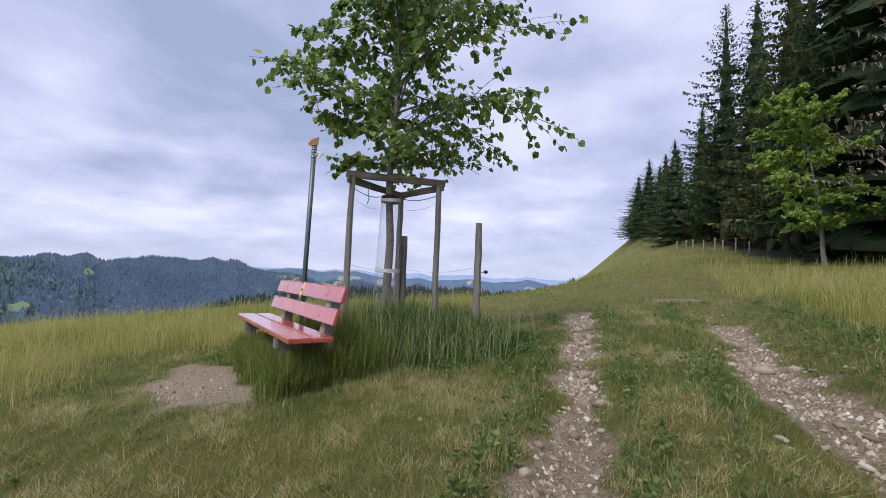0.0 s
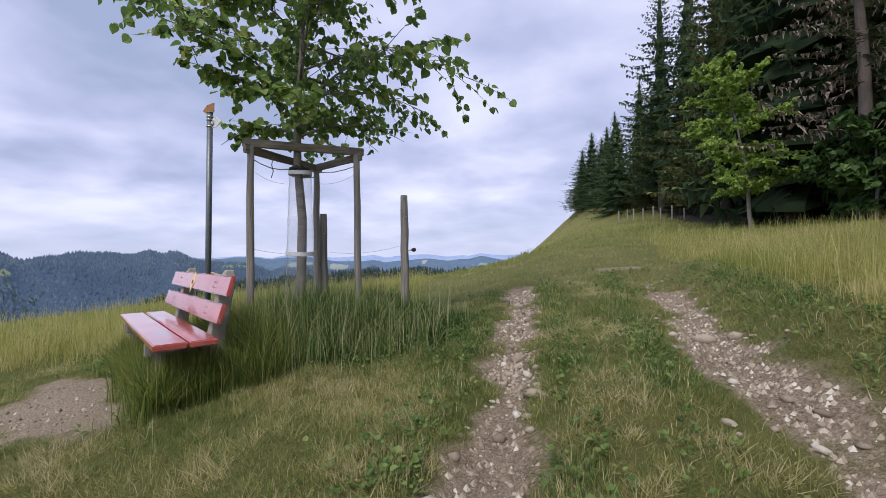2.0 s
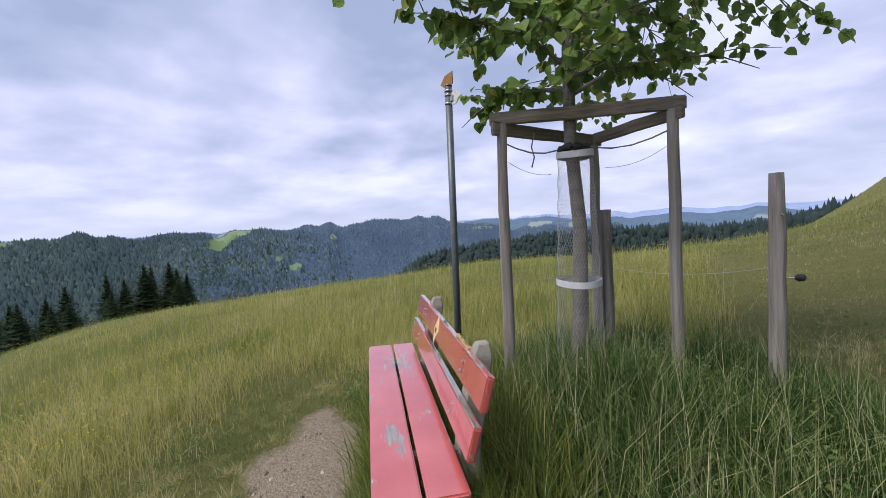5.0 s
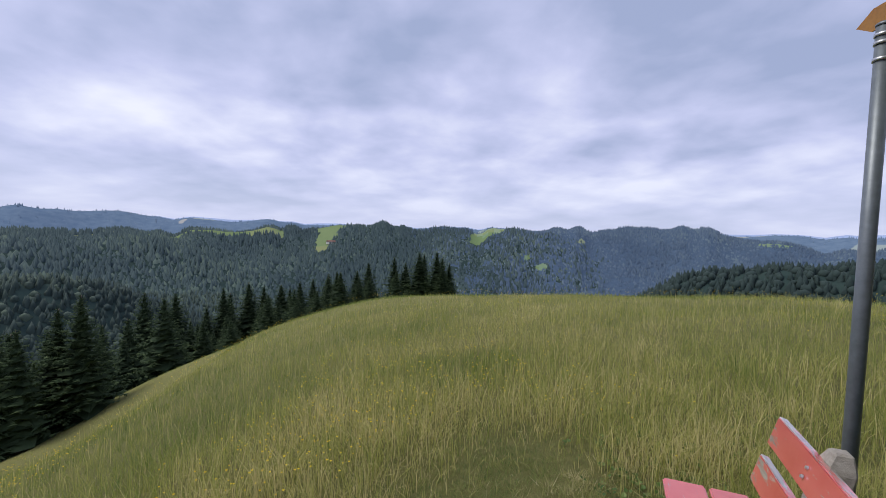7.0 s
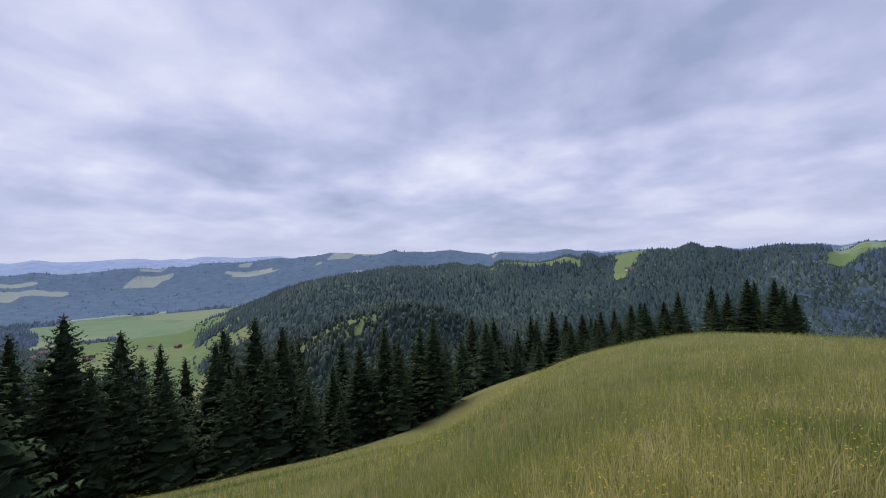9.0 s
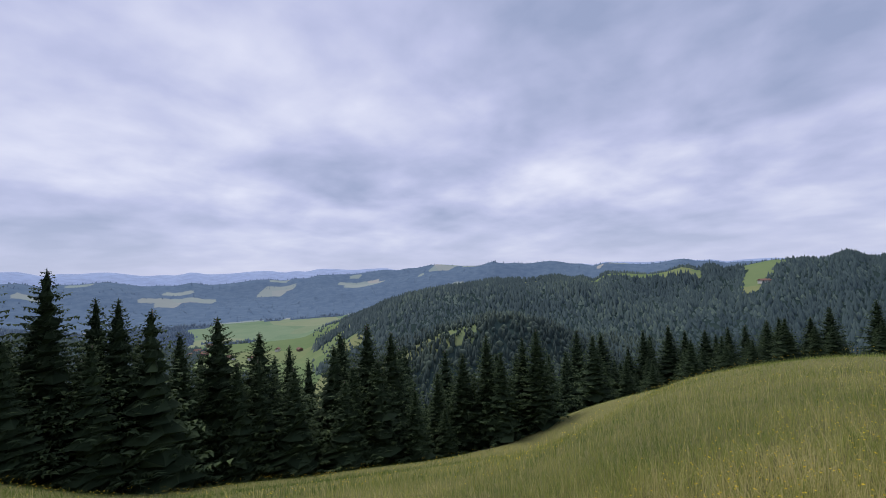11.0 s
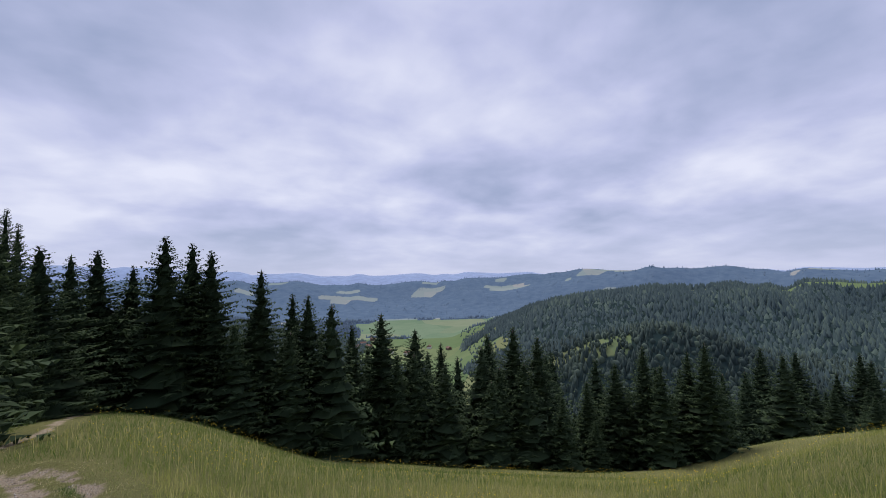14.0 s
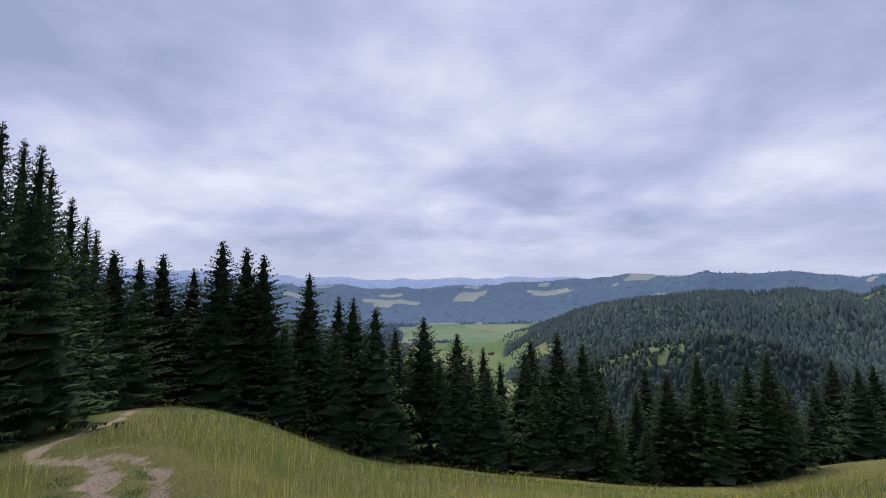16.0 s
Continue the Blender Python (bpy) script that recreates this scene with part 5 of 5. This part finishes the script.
def scatter(n, r0, r1, seed, power=1.0, yaw0=-180.0, yaw1=180.0):
    """Places round the hilltop, thinning outwards."""
    nr = np.random.default_rng(seed)
    u = nr.random(n)
    r = r0 * (r1 / r0) ** u if power == 0 else (r0 ** power + u * (r1 ** power - r0 ** power)) ** (1 / power)
    a = np.radians(nr.uniform(yaw0, yaw1, n))
    return CX - r * np.sin(a), CY + r * np.cos(a), r


def grass():
    nr = np.random.default_rng(5)
    # uncut meadow
    x, y, r = scatter(560000, 1.6, 110, 41, 0)
    yaw = np.degrees(np.arctan2(-(x - CX), y - CY))
    keep = (nr.random(len(x)) < tall_zone(x, y)) & (dirt(x, y) < 0.4) & (r < FOREST_EDGE(yaw) + 3)
    x, y, r = x[keep], y[keep], r[keep]
    h = nr.uniform(0.14, 0.42, len(x)) * (1 + 0.2 * wave(x, y, 1.7) + 0.9 * (patchy(x, y, 0.32, 1) - 0.5) + 0.5 * (patchy(x, y, 1.1, 2) - 0.5)) * np.clip(1.1 - r / 90, 0.5, 1) * (0.35 + 0.65 * tall_zone(x, y))
    w = np.clip(0.0026 + r * 0.0006, 0.003, 0.06) * nr.uniform(0.7, 1.3, len(x))
    tint = np.clip(nr.normal(0.54, 0.2, len(x)) * np.clip(1.1 - r / 60, 0.4, 1) + 0.2 * np.clip(r / 60, 0, 0.6) + 0.18 * wave(x, y, 2.1) + 0.5 * (patchy(x, y, 0.5, 3) - 0.5) + 0.5 * (patchy(x, y, 2.2, 4) - 0.5) + 0.2 * wave(x, y, 7.0), 0, 1)
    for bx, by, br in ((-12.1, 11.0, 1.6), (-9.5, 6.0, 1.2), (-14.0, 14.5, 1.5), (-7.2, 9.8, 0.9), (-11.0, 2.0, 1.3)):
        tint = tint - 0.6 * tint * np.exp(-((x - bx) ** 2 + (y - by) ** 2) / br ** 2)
    # shade by the wood put into the tint: darker and greener towards the back
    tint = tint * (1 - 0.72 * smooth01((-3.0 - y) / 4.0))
    far = r > 9
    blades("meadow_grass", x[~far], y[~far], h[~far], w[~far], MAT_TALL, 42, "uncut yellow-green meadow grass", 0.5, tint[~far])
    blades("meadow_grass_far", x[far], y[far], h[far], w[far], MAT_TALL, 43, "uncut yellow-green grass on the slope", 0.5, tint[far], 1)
    # seed heads above the meadow
    x, y, r = scatter(26000, 2.0, 22, 44, 0)
    keep = (nr.random(len(x)) < tall_zone(x, y)) & (dirt(x, y) < 0.3)
    x, y, r = x[keep], y[keep], r[keep]
    blades("grass_seed_heads", x, y, nr.uniform(0.35, 0.68, len(x)), 0.003 + r * 0.0004, MAT_TALL, 45, "thin straw-coloured seed stalks", 0.18, nr.uniform(0.7, 1, len(x)))
    # rough pasture on the hill and beyond the track
    x, y, r = scatter(60000, 14, 115, 58, 0.9, -62, 12)
    yaw = np.degrees(np.arctan2(-(x - CX), y - CY))
    keep = (r < FOREST_EDGE(yaw) + 2) & (nr.random(len(x)) > tall_zone(x, y)) & (wave(x, y, 0.9) + 0.6 * wave(x, y, 2.6) + nr.normal(0, .3, len(x)) > -0.2)
    x, y, r = x[keep], y[keep], r[keep]
    blades("hill_grass", x, y, nr.uniform(0.10, 0.34, len(x)) * (1 + 0.5 * wave(x, y, 1.4)), np.clip(0.006 + r * 0.0007, 0, 0.06), MAT_TALL, 59, "rough tufted pasture grass on the hill", 0.55,
           np.clip(nr.normal(0.5, 0.18, len(x)) + 0.3 * wave(x, y, 2.9) + 0.2 * wave(x, y, 0.8), 0, 1), 1)
    # cut grass and the strip between the ruts
    x, y, r = scatter(300000, 0.02, 22, 46, 1.1)
    yaw = np.degrees(np.arctan2(-(x - CX), y - CY))
    keep = (nr.random(len(x)) > tall_zone(x, y) * 0.9) & (dirt(x, y) < 0.25 + 0.25 * nr.random(len(x))) & (r < FOREST_EDGE(yaw))
    x, y, r = x[keep], y[keep], r[keep]
    h = nr.uniform(0.03, 0.095, len(x)) * (0.35 + 1.3 * patchy(x, y, 0.13, 5)) * (1 + 0.3 * wave(x, y, 0.4))
    tint = np.clip(nr.normal(0.36, 0.24, len(x)) - 0.3 * green_spot(x, y) + 0.75 * (patchy(x, y, 0.6, 6) - 0.5) + 0.6 * (patchy(x, y, 0.13, 5) - 0.5), 0, 1)
    tint = np.clip(tint + dry_strip(x, y), 0, 1)
    h = h * (1 - 0.9 * dry_strip(x, y))
    w = np.clip(0.003 + r * 0.0008, 0, 0.03)
    far = r > 4.5
    blades("cut_grass", x[~far], y[~far], h[~far], w[~far], MAT_MOWN, 47, "short cut grass with dry straw", 0.55, tint[~far])
    blades("cut_grass_far", x[far], y[far], h[far], w[far], MAT_MOWN, 50, "short cut grass along the track", 0.6, tint[far], 1)
    # lush tufts round the young tree, the bench and the rut's edges
    cxs, cys = nr.normal(0, 1, 62000), nr.normal(0, 1, 62000)
    x, y = -0.55 + 0.76 * cxs, 7.25 + 0.68 * cys
    keep = (dirt(x, y) < 0.35) & (y > 6.12 + 0.22 * wave(x, y, 0.2) - 0.25 * np.clip(x + 0.6, 0, 1)) & ((x + 0.55) ** 2 / 1.75 ** 2 + (y - 7.3) ** 2 / 1.75 ** 2 < 1)
    front = (x + 1.448) * 0.839 + (y - 5.509) * 0.545
    keep &= ~((front < 0.62) & ((x + 1.448) * -0.545 + (y - 5.509) * 0.839 < 0.12))
    keep &= ~((front > -0.25) & (front < 0.42) & ((x + 1.448) * -0.545 + (y - 5.509) * 0.839 > 0.3) & ((x + 1.448) * -0.545 + (y - 5.509) * 0.839 < 2.3) & (nr.random(len(x)) < 0.5))
    x, y, front = x[keep], y[keep], front[keep]
    h = np.where((front > -0.4) & (front < 0.66) & (y < 7.9) & (x < -0.85), 0.36, 1.0) * nr.uniform(0.14, 0.56, len(x)) * np.clip(1.12 - 1.1 * ((x + 0.5) ** 2 / 1.75 ** 2 + (y - 7.4) ** 2 / 1.5 ** 2), 0.1, 0.95) * (0.45 + 1.1 * patchy(x, y, 0.16, 8))
    blades("tall_tuft_grass", x, y, h, nr.uniform(0.003, 0.0075, len(x)), MAT_LUSH, 48, "tall lush green grass round the young tree", 0.52, np.clip(nr.normal(0.27, 0.3, len(x)) + 0.25 * wave(x, y, 0.25), 0, 1))
    # pale flowering stalks over the tufts
    x, y = -0.6 + 0.75 * nr.normal(0, 1, 3200), 6.85 + 0.5 * nr.normal(0, 1, 3200)
    keep = ((x + 0.55) ** 2 / 1.6 ** 2 + (y - 7.0) ** 2 / 1.2 ** 2 < 1) & (dirt(x, y) < 0.3) & ((x + 1.448) * 0.839 + (y - 5.509) * 0.545 > 0.7)
    x, y = x[keep], y[keep]
    blades("tuft_seed_heads", x, y, nr.uniform(0.25, 0.8, len(x)), nr.uniform(0.0016, 0.0034, len(x)), MAT_LUSH, 55, "pale seed heads above the tall grass", 0.35, nr.uniform(0.72, 1.0, len(x)))
    # dense short blades on the trodden ground by the bench and track
    x, y = -6.4 + 11.4 * nr.beta(1.7, 1.7, 460000), 0.6 + 9.4 * nr.beta(2.3, 2.2, 460000)
    keep = (dirt(x, y) < 0.2 + 0.35 * nr.random(len(x))) & (nr.random(len(x)) > 0.8 * tall_zone(x, y))
    x, y = x[keep], y[keep]
    blades("trodden_grass", x, y, nr.uniform(0.025, 0.085, len(x)) * (0.25 + 1.5 * patchy(x, y, 0.11, 7)), nr.uniform(0.003, 0.008, len(x)), MAT_MOWN, 56, "short trodden grass by the bench and track", 0.85,
           np.clip(nr.normal(0.37, 0.24, len(x)) - 0.3 * green_spot(x, y) + 0.8 * (patchy(x, y, 0.6, 6) - 0.5) + 1.0 * (patchy(x, y, 0.11, 7) - 0.5) + dry_strip(x, y), 0, 1), 1)
    # straw lying on the cut grass
    x, y, r = scatter(4000, 0.02, 9, 53, 1.7)
    keep = (tall_zone(x, y) < 0.3) & (dirt(x, y) < 0.5)
    x, y = x[keep], y[keep]
    blades("cut_straw", x, y, nr.uniform(0.08, 0.26, len(x)), nr.uniform(0.0018, 0.0034, len(x)), MAT_MOWN, 54, "dry straw lying on the cut grass", 0.92, nr.uniform(0.82, 1.0, len(x)))
    # rank straw-tipped grass under and round the bench
    u, v = np.concatenate([nr.normal(0.5, 0.26, 16000), nr.uniform(-0.02, 0.14, 5500)]), nr.uniform(0.05, 2.35, 21500)
    x, y = -1.448 + 0.839 * u - 0.545 * v, 5.509 + 0.545 * u + 0.839 * v
    h = nr.uniform(0.16, 0.48, len(x)) * np.where(u > 0.68, 1.4, 1.0) * np.clip(1.15 - np.abs(v - 1.0) ** 4 / 4.5, 0.3, 1) * np.clip(1.3 - np.abs(u - 0.4) ** 2 / 0.7, 0.25, 1)
    keep = dirt(x, y) < 0.5
    x, y, h = x[keep], y[keep], h[keep]
    blades("bench_grass", x, y, h, nr.uniform(0.004, 0.008, len(x)), MAT_TALL, 52, "rank grass growing up under the bench", 0.3, np.clip(nr.normal(0.3, 0.3, len(x)), 0, 1))
    pts = []
    for line, off in ((RUT_WEST, 0.42), (RUT_WEST, -0.40), (RUT_EAST, 0.62), (RUT_EAST, -0.58)):
        for i in range(len(line) - 4):
            (ax, ay), (bx, by) = line[i], line[i + 1]
            dx, dy = bx - ax, by - ay
            q = math.hypot(dx, dy)
            for _ in range(int(q * 5)):
                t = nr.random()
                pts.append((ax + dx * t - dy / q * (off + nr.normal(0, .07)), ay + dy * t + dx / q * (off + nr.normal(0, .07))))
    pts = np.array(pts)
    pts = pts[wave(pts[:, 0] * 3, pts[:, 1] * 3, 0.9) > -0.3]
    x, y = np.repeat(pts[:, 0], 110), np.repeat(pts[:, 1], 110)
    x, y = x + nr.normal(0, .08, len(x)), y + nr.normal(0, .08, len(x))
    keep = dirt(x, y) < 0.6
    x, y = x[keep], y[keep]
    blades("verge_tufts", x, y, nr.uniform(0.03, 0.12, len(x)), nr.uniform(0.003, 0.006, len(x)), MAT_LUSH, 49, "green tufts along the ruts", 0.6)


grass()


def weeds():
    """Low broad-leaved plants in rosettes along the track, round the tuft and by the bench."""
    nr = np.random.default_rng(12)
    x, y = nr.uniform(-4.2, 5.5, 15000), nr.uniform(2.4, 10.5, 15000)
    dw, de = along(x, y, RUT_WEST)[0], along(x, y, RUT_EAST)[0]
    tuft = np.hypot((x + 0.4) / 1.5, (y - 6.9) / 1.1)
    wish = 0.75 * np.exp(-((dw - 0.42) / 0.16) ** 2) + 0.7 * np.exp(-((de - 0.55) / 0.2) ** 2) + 0.55 * np.exp(-((tuft - 0.95) / 0.22) ** 2) + 0.8 * green_spot(x, y) + 0.10
    wish = wish * smooth01((wave(x, y, 0.5) + 0.7) / 0.9)
    keep = (nr.random(len(x)) < wish) & (dirt(x, y) < 0.55)
    x, y = x[keep], y[keep]
    k = 6
    n = len(x) * k
    a = nr.random(n) * 6.283
    lift = nr.uniform(0.3, 1.6, n)
    P = np.stack([np.repeat(x, k) + 0.015 * np.cos(a), np.repeat(y, k) + 0.015 * np.sin(a), np.repeat(land(x, y), k) + nr.uniform(0.01, 0.07, n)], 1)
    D = np.stack([np.cos(a), np.sin(a), lift], 1)
    N = np.stack([-np.cos(a) * lift, -np.sin(a) * lift, np.ones(n)], 1) + nr.normal(0, 0.2, (n, 3))
    V, F = leaf_arrays(P, D, N, nr.uniform(0.010, 0.032, n) * np.repeat(nr.uniform(0.7, 1.3, len(x)), k))
    tagged(mesh_np("weeds", V, F, MAT_WEED, None, np.repeat(np.clip(np.repeat(nr.random(len(x)), k) + nr.normal(0, 0.12, n), 0, 1), 6)), "low broad-leaved weeds along the track", "weeds", kind="stuff")


weeds()


def tuft_weeds():
    """Leafy stalks standing in the tall grass round the young tree."""
    nr = np.random.default_rng(13)
    x, y = nr.normal(-0.45, 0.75, 1500), nr.normal(7.0, 0.42, 1500)
    bench_side = (x + 1.448) * 0.839 + (y - 5.509) * 0.545
    keep = (np.hypot((x + 0.45) / 1.5, (y - 7.0) / 0.95) < 1) & (dirt(x, y) < 0.3) & (bench_side > 0.72)
    x, y = x[keep], y[keep]
    k = 10
    tall = nr.uniform(0.2, 0.52, len(x)) * np.clip(1.2 - np.hypot((x + 0.45) / 1.5, (y - 7.2) / 1.1), 0.3, 1)
    n = len(x) * k
    a = nr.random(n) * 6.283
    up = (np.tile(np.arange(k), len(x)) + 1) / k
    lean = np.repeat(nr.normal(0, 0.12, (len(x), 2)), k, axis=0)
    P = np.stack([np.repeat(x, k) + lean[:, 0] * up, np.repeat(y, k) + lean[:, 1] * up, np.repeat(land(x, y), k) + np.repeat(tall, k) * up], 1)
    D = np.stack([np.cos(a), np.sin(a), nr.uniform(-0.4, 0.7, n)], 1)
    N = nr.normal(0, 0.35, (n, 3)) + np.array([0, 0, 1.0])
    V, F = leaf_arrays(P, D, N, nr.uniform(0.02, 0.05, n) * (1.15 - 0.7 * up))
    tagged(mesh_np("tuft_weeds", V, F, MAT_WEED, None, np.repeat(nr.random(n), 6)), "leafy green stalks among the tall grass", "weeds", kind="stuff")


tuft_weeds()


def flowers():
    nr = np.random.default_rng(8)
    x, y, r = scatter(22000, 2.2, 45, 51, 0, -20, 185)
    keep = (tall_zone(x, y) > 0.6) & (wave(x, y, 1.3) + nr.normal(0, .25, len(x)) > 0.25)
    x, y, r = x[keep], y[keep], r[keep]
    n, k = len(x), 6
    z = land(x, y) + nr.uniform(0.30, 0.55, n)
    s = np.clip(0.006 + r * 0.0006, 0, 0.024) * nr.uniform(0.8, 1.3, n)
    ang = np.arange(k)[None] * 2 * np.pi / k + nr.random(n)[:, None]
    ring = np.stack([x[:, None] + s[:, None] * np.cos(ang), y[:, None] + s[:, None] * np.sin(ang), z[:, None] + 0.4 * s[:, None] * (1 + 0.5 * np.sin(ang * 2))], -1)
    V = np.concatenate([ring, np.stack([x, y, z], -1)[:, None]], 1).reshape(-1, 3)
    o = (np.arange(n) * (k + 1))[:, None]
    F = np.concatenate([o + np.array([[i, (i + 1) % k, k]]) for i in range(k)])
    tagged(mesh_np("yellow_flowers", V, F, MAT_PETAL, None, np.repeat(nr.random(n), k + 1)), "small yellow meadow flowers", "flowers", kind="stuff")


flowers()

# ---- stones ----


def stone_mesh(seed):
    bm = bmesh.new()
    bmesh.ops.create_icosphere(bm, subdivisions=1, radius=1)
    rng = random.Random(seed)
    sx, sy, sz = rng.uniform(0.8, 1.3), rng.uniform(0.65, 1.0), rng.uniform(0.4, 0.65)
    for v in bm.verts:
        v.co *= rng.uniform(0.84, 1.16)
        v.co = Vector((v.co.x * sx, v.co.y * sy, v.co.z * sz))
    me = bpy.data.meshes.new("stone")
    bm.to_mesh(me)
    bm.free()
    me.polygons.foreach_set("use_smooth", [i % 4 != 0 for i in range(len(me.polygons))])
    me.materials.append(MAT_STONE)
    return me


def stones():
    kinds = [stone_mesh(i) for i in range(7)]
    nr = np.random.default_rng(15)
    spots = []
    while len(spots) < 300:
        line, half = ((RUT_WEST, 0.24), (RUT_EAST, 0.40))[int(nr.random() < 0.45)]
        i = nr.integers(0, 5)
        (ax, ay), (bx, by) = line[i], line[i + 1]
        t, q = nr.random(), math.hypot(bx - ax, by - ay)
        off = nr.normal(0, half * 0.5)
        x, y = ax + (bx - ax) * t - (by - ay) / q * off, ay + (by - ay) * t + (bx - ax) / q * off
        spots.append((x, y, 0.014 + 0.034 * nr.random() ** 2.5))
    spots += [(1.157, 5.916, 0.075), (1.0, 5.15, 0.07), (1.85, 7.98, 0.10), (1.1, 5.75, 0.05), (2.736, 5.739, 0.10), (2.6, 5.95, 0.06), (2.9, 5.6, 0.07), (0.5, 3.9, 0.07)]
    for x, y, s in spots:
        ob = new("stone", kinds[int(nr.integers(0, 7))])
        ob.parent = GROUND
        ob.matrix_world = pose(x, y, land_at(x, y) + s * 0.16, nr.uniform(-12, 12), nr.uniform(-12, 12), nr.uniform(0, 360)) @ Matrix.Diagonal((s, s, s, 1))
    # the finer gravel between them
    xs, ys = [], []
    for line, half, first, last, count in ((RUT_WEST, 0.30, 0, 8, 8500), (RUT_EAST, 0.44, 0, 8, 9000), (RUT_WEST, 0.34, 8, 12, 3000), (RUT_EAST, 0.4, 8, 13, 3000)):
        i = nr.integers(first, last, count)
        L = np.array(line)
        d = L[i + 1] - L[i]
        t, off = nr.random(count), nr.normal(0, half * 0.55, count)
        q = np.hypot(d[:, 0], d[:, 1])
        xs.append(L[i, 0] + d[:, 0] * t - d[:, 1] / q * off)
        ys.append(L[i, 1] + d[:, 1] * t + d[:, 0] / q * off)
    xs.append(nr.normal(-2.5, 0.5, 600)); ys.append(nr.normal(6.4, 0.55, 600))
    x, y = np.concatenate(xs), np.concatenate(ys)
    keep = dirt(x, y) > 0.35 + 0.35 * nr.random(len(x))
    x, y = x[keep], y[keep]
    r = np.hypot(x - CX, y - CY)
    n = len(x)
    s = 0.004 + 0.026 * nr.random(n) ** 3 + r * 0.0006
    z = land(x, y)
    tet = np.array([(1, 0, -.3), (-.2, .9, -.3), (-.9, -.1, -.3), (.1, -.9, -.3), (.1, .1, .75)])
    J = tet[None] * nr.uniform(0.7, 1.2, (n, 5, 1)) * s[:, None, None]
    a = nr.random(n) * 6.28
    X = J[..., 0] * np.cos(a)[:, None] - J[..., 1] * np.sin(a)[:, None]
    Y = J[..., 0] * np.sin(a)[:, None] + J[..., 1] * np.cos(a)[:, None]
    V = np.stack([X + x[:, None], Y + y[:, None], J[..., 2] + z[:, None]], -1).reshape(-1, 3)
    o = (np.arange(n) * 5)[:, None]
    F = np.concatenate([o + np.array([t]) for t in ([0, 1, 4], [1, 2, 4], [2, 3, 4], [3, 0, 4])])
    tagged(mesh_np("gravel", V, F, MAT_STONE), "pale limestone gravel in the ruts", "gravel", kind="stuff")


stones()
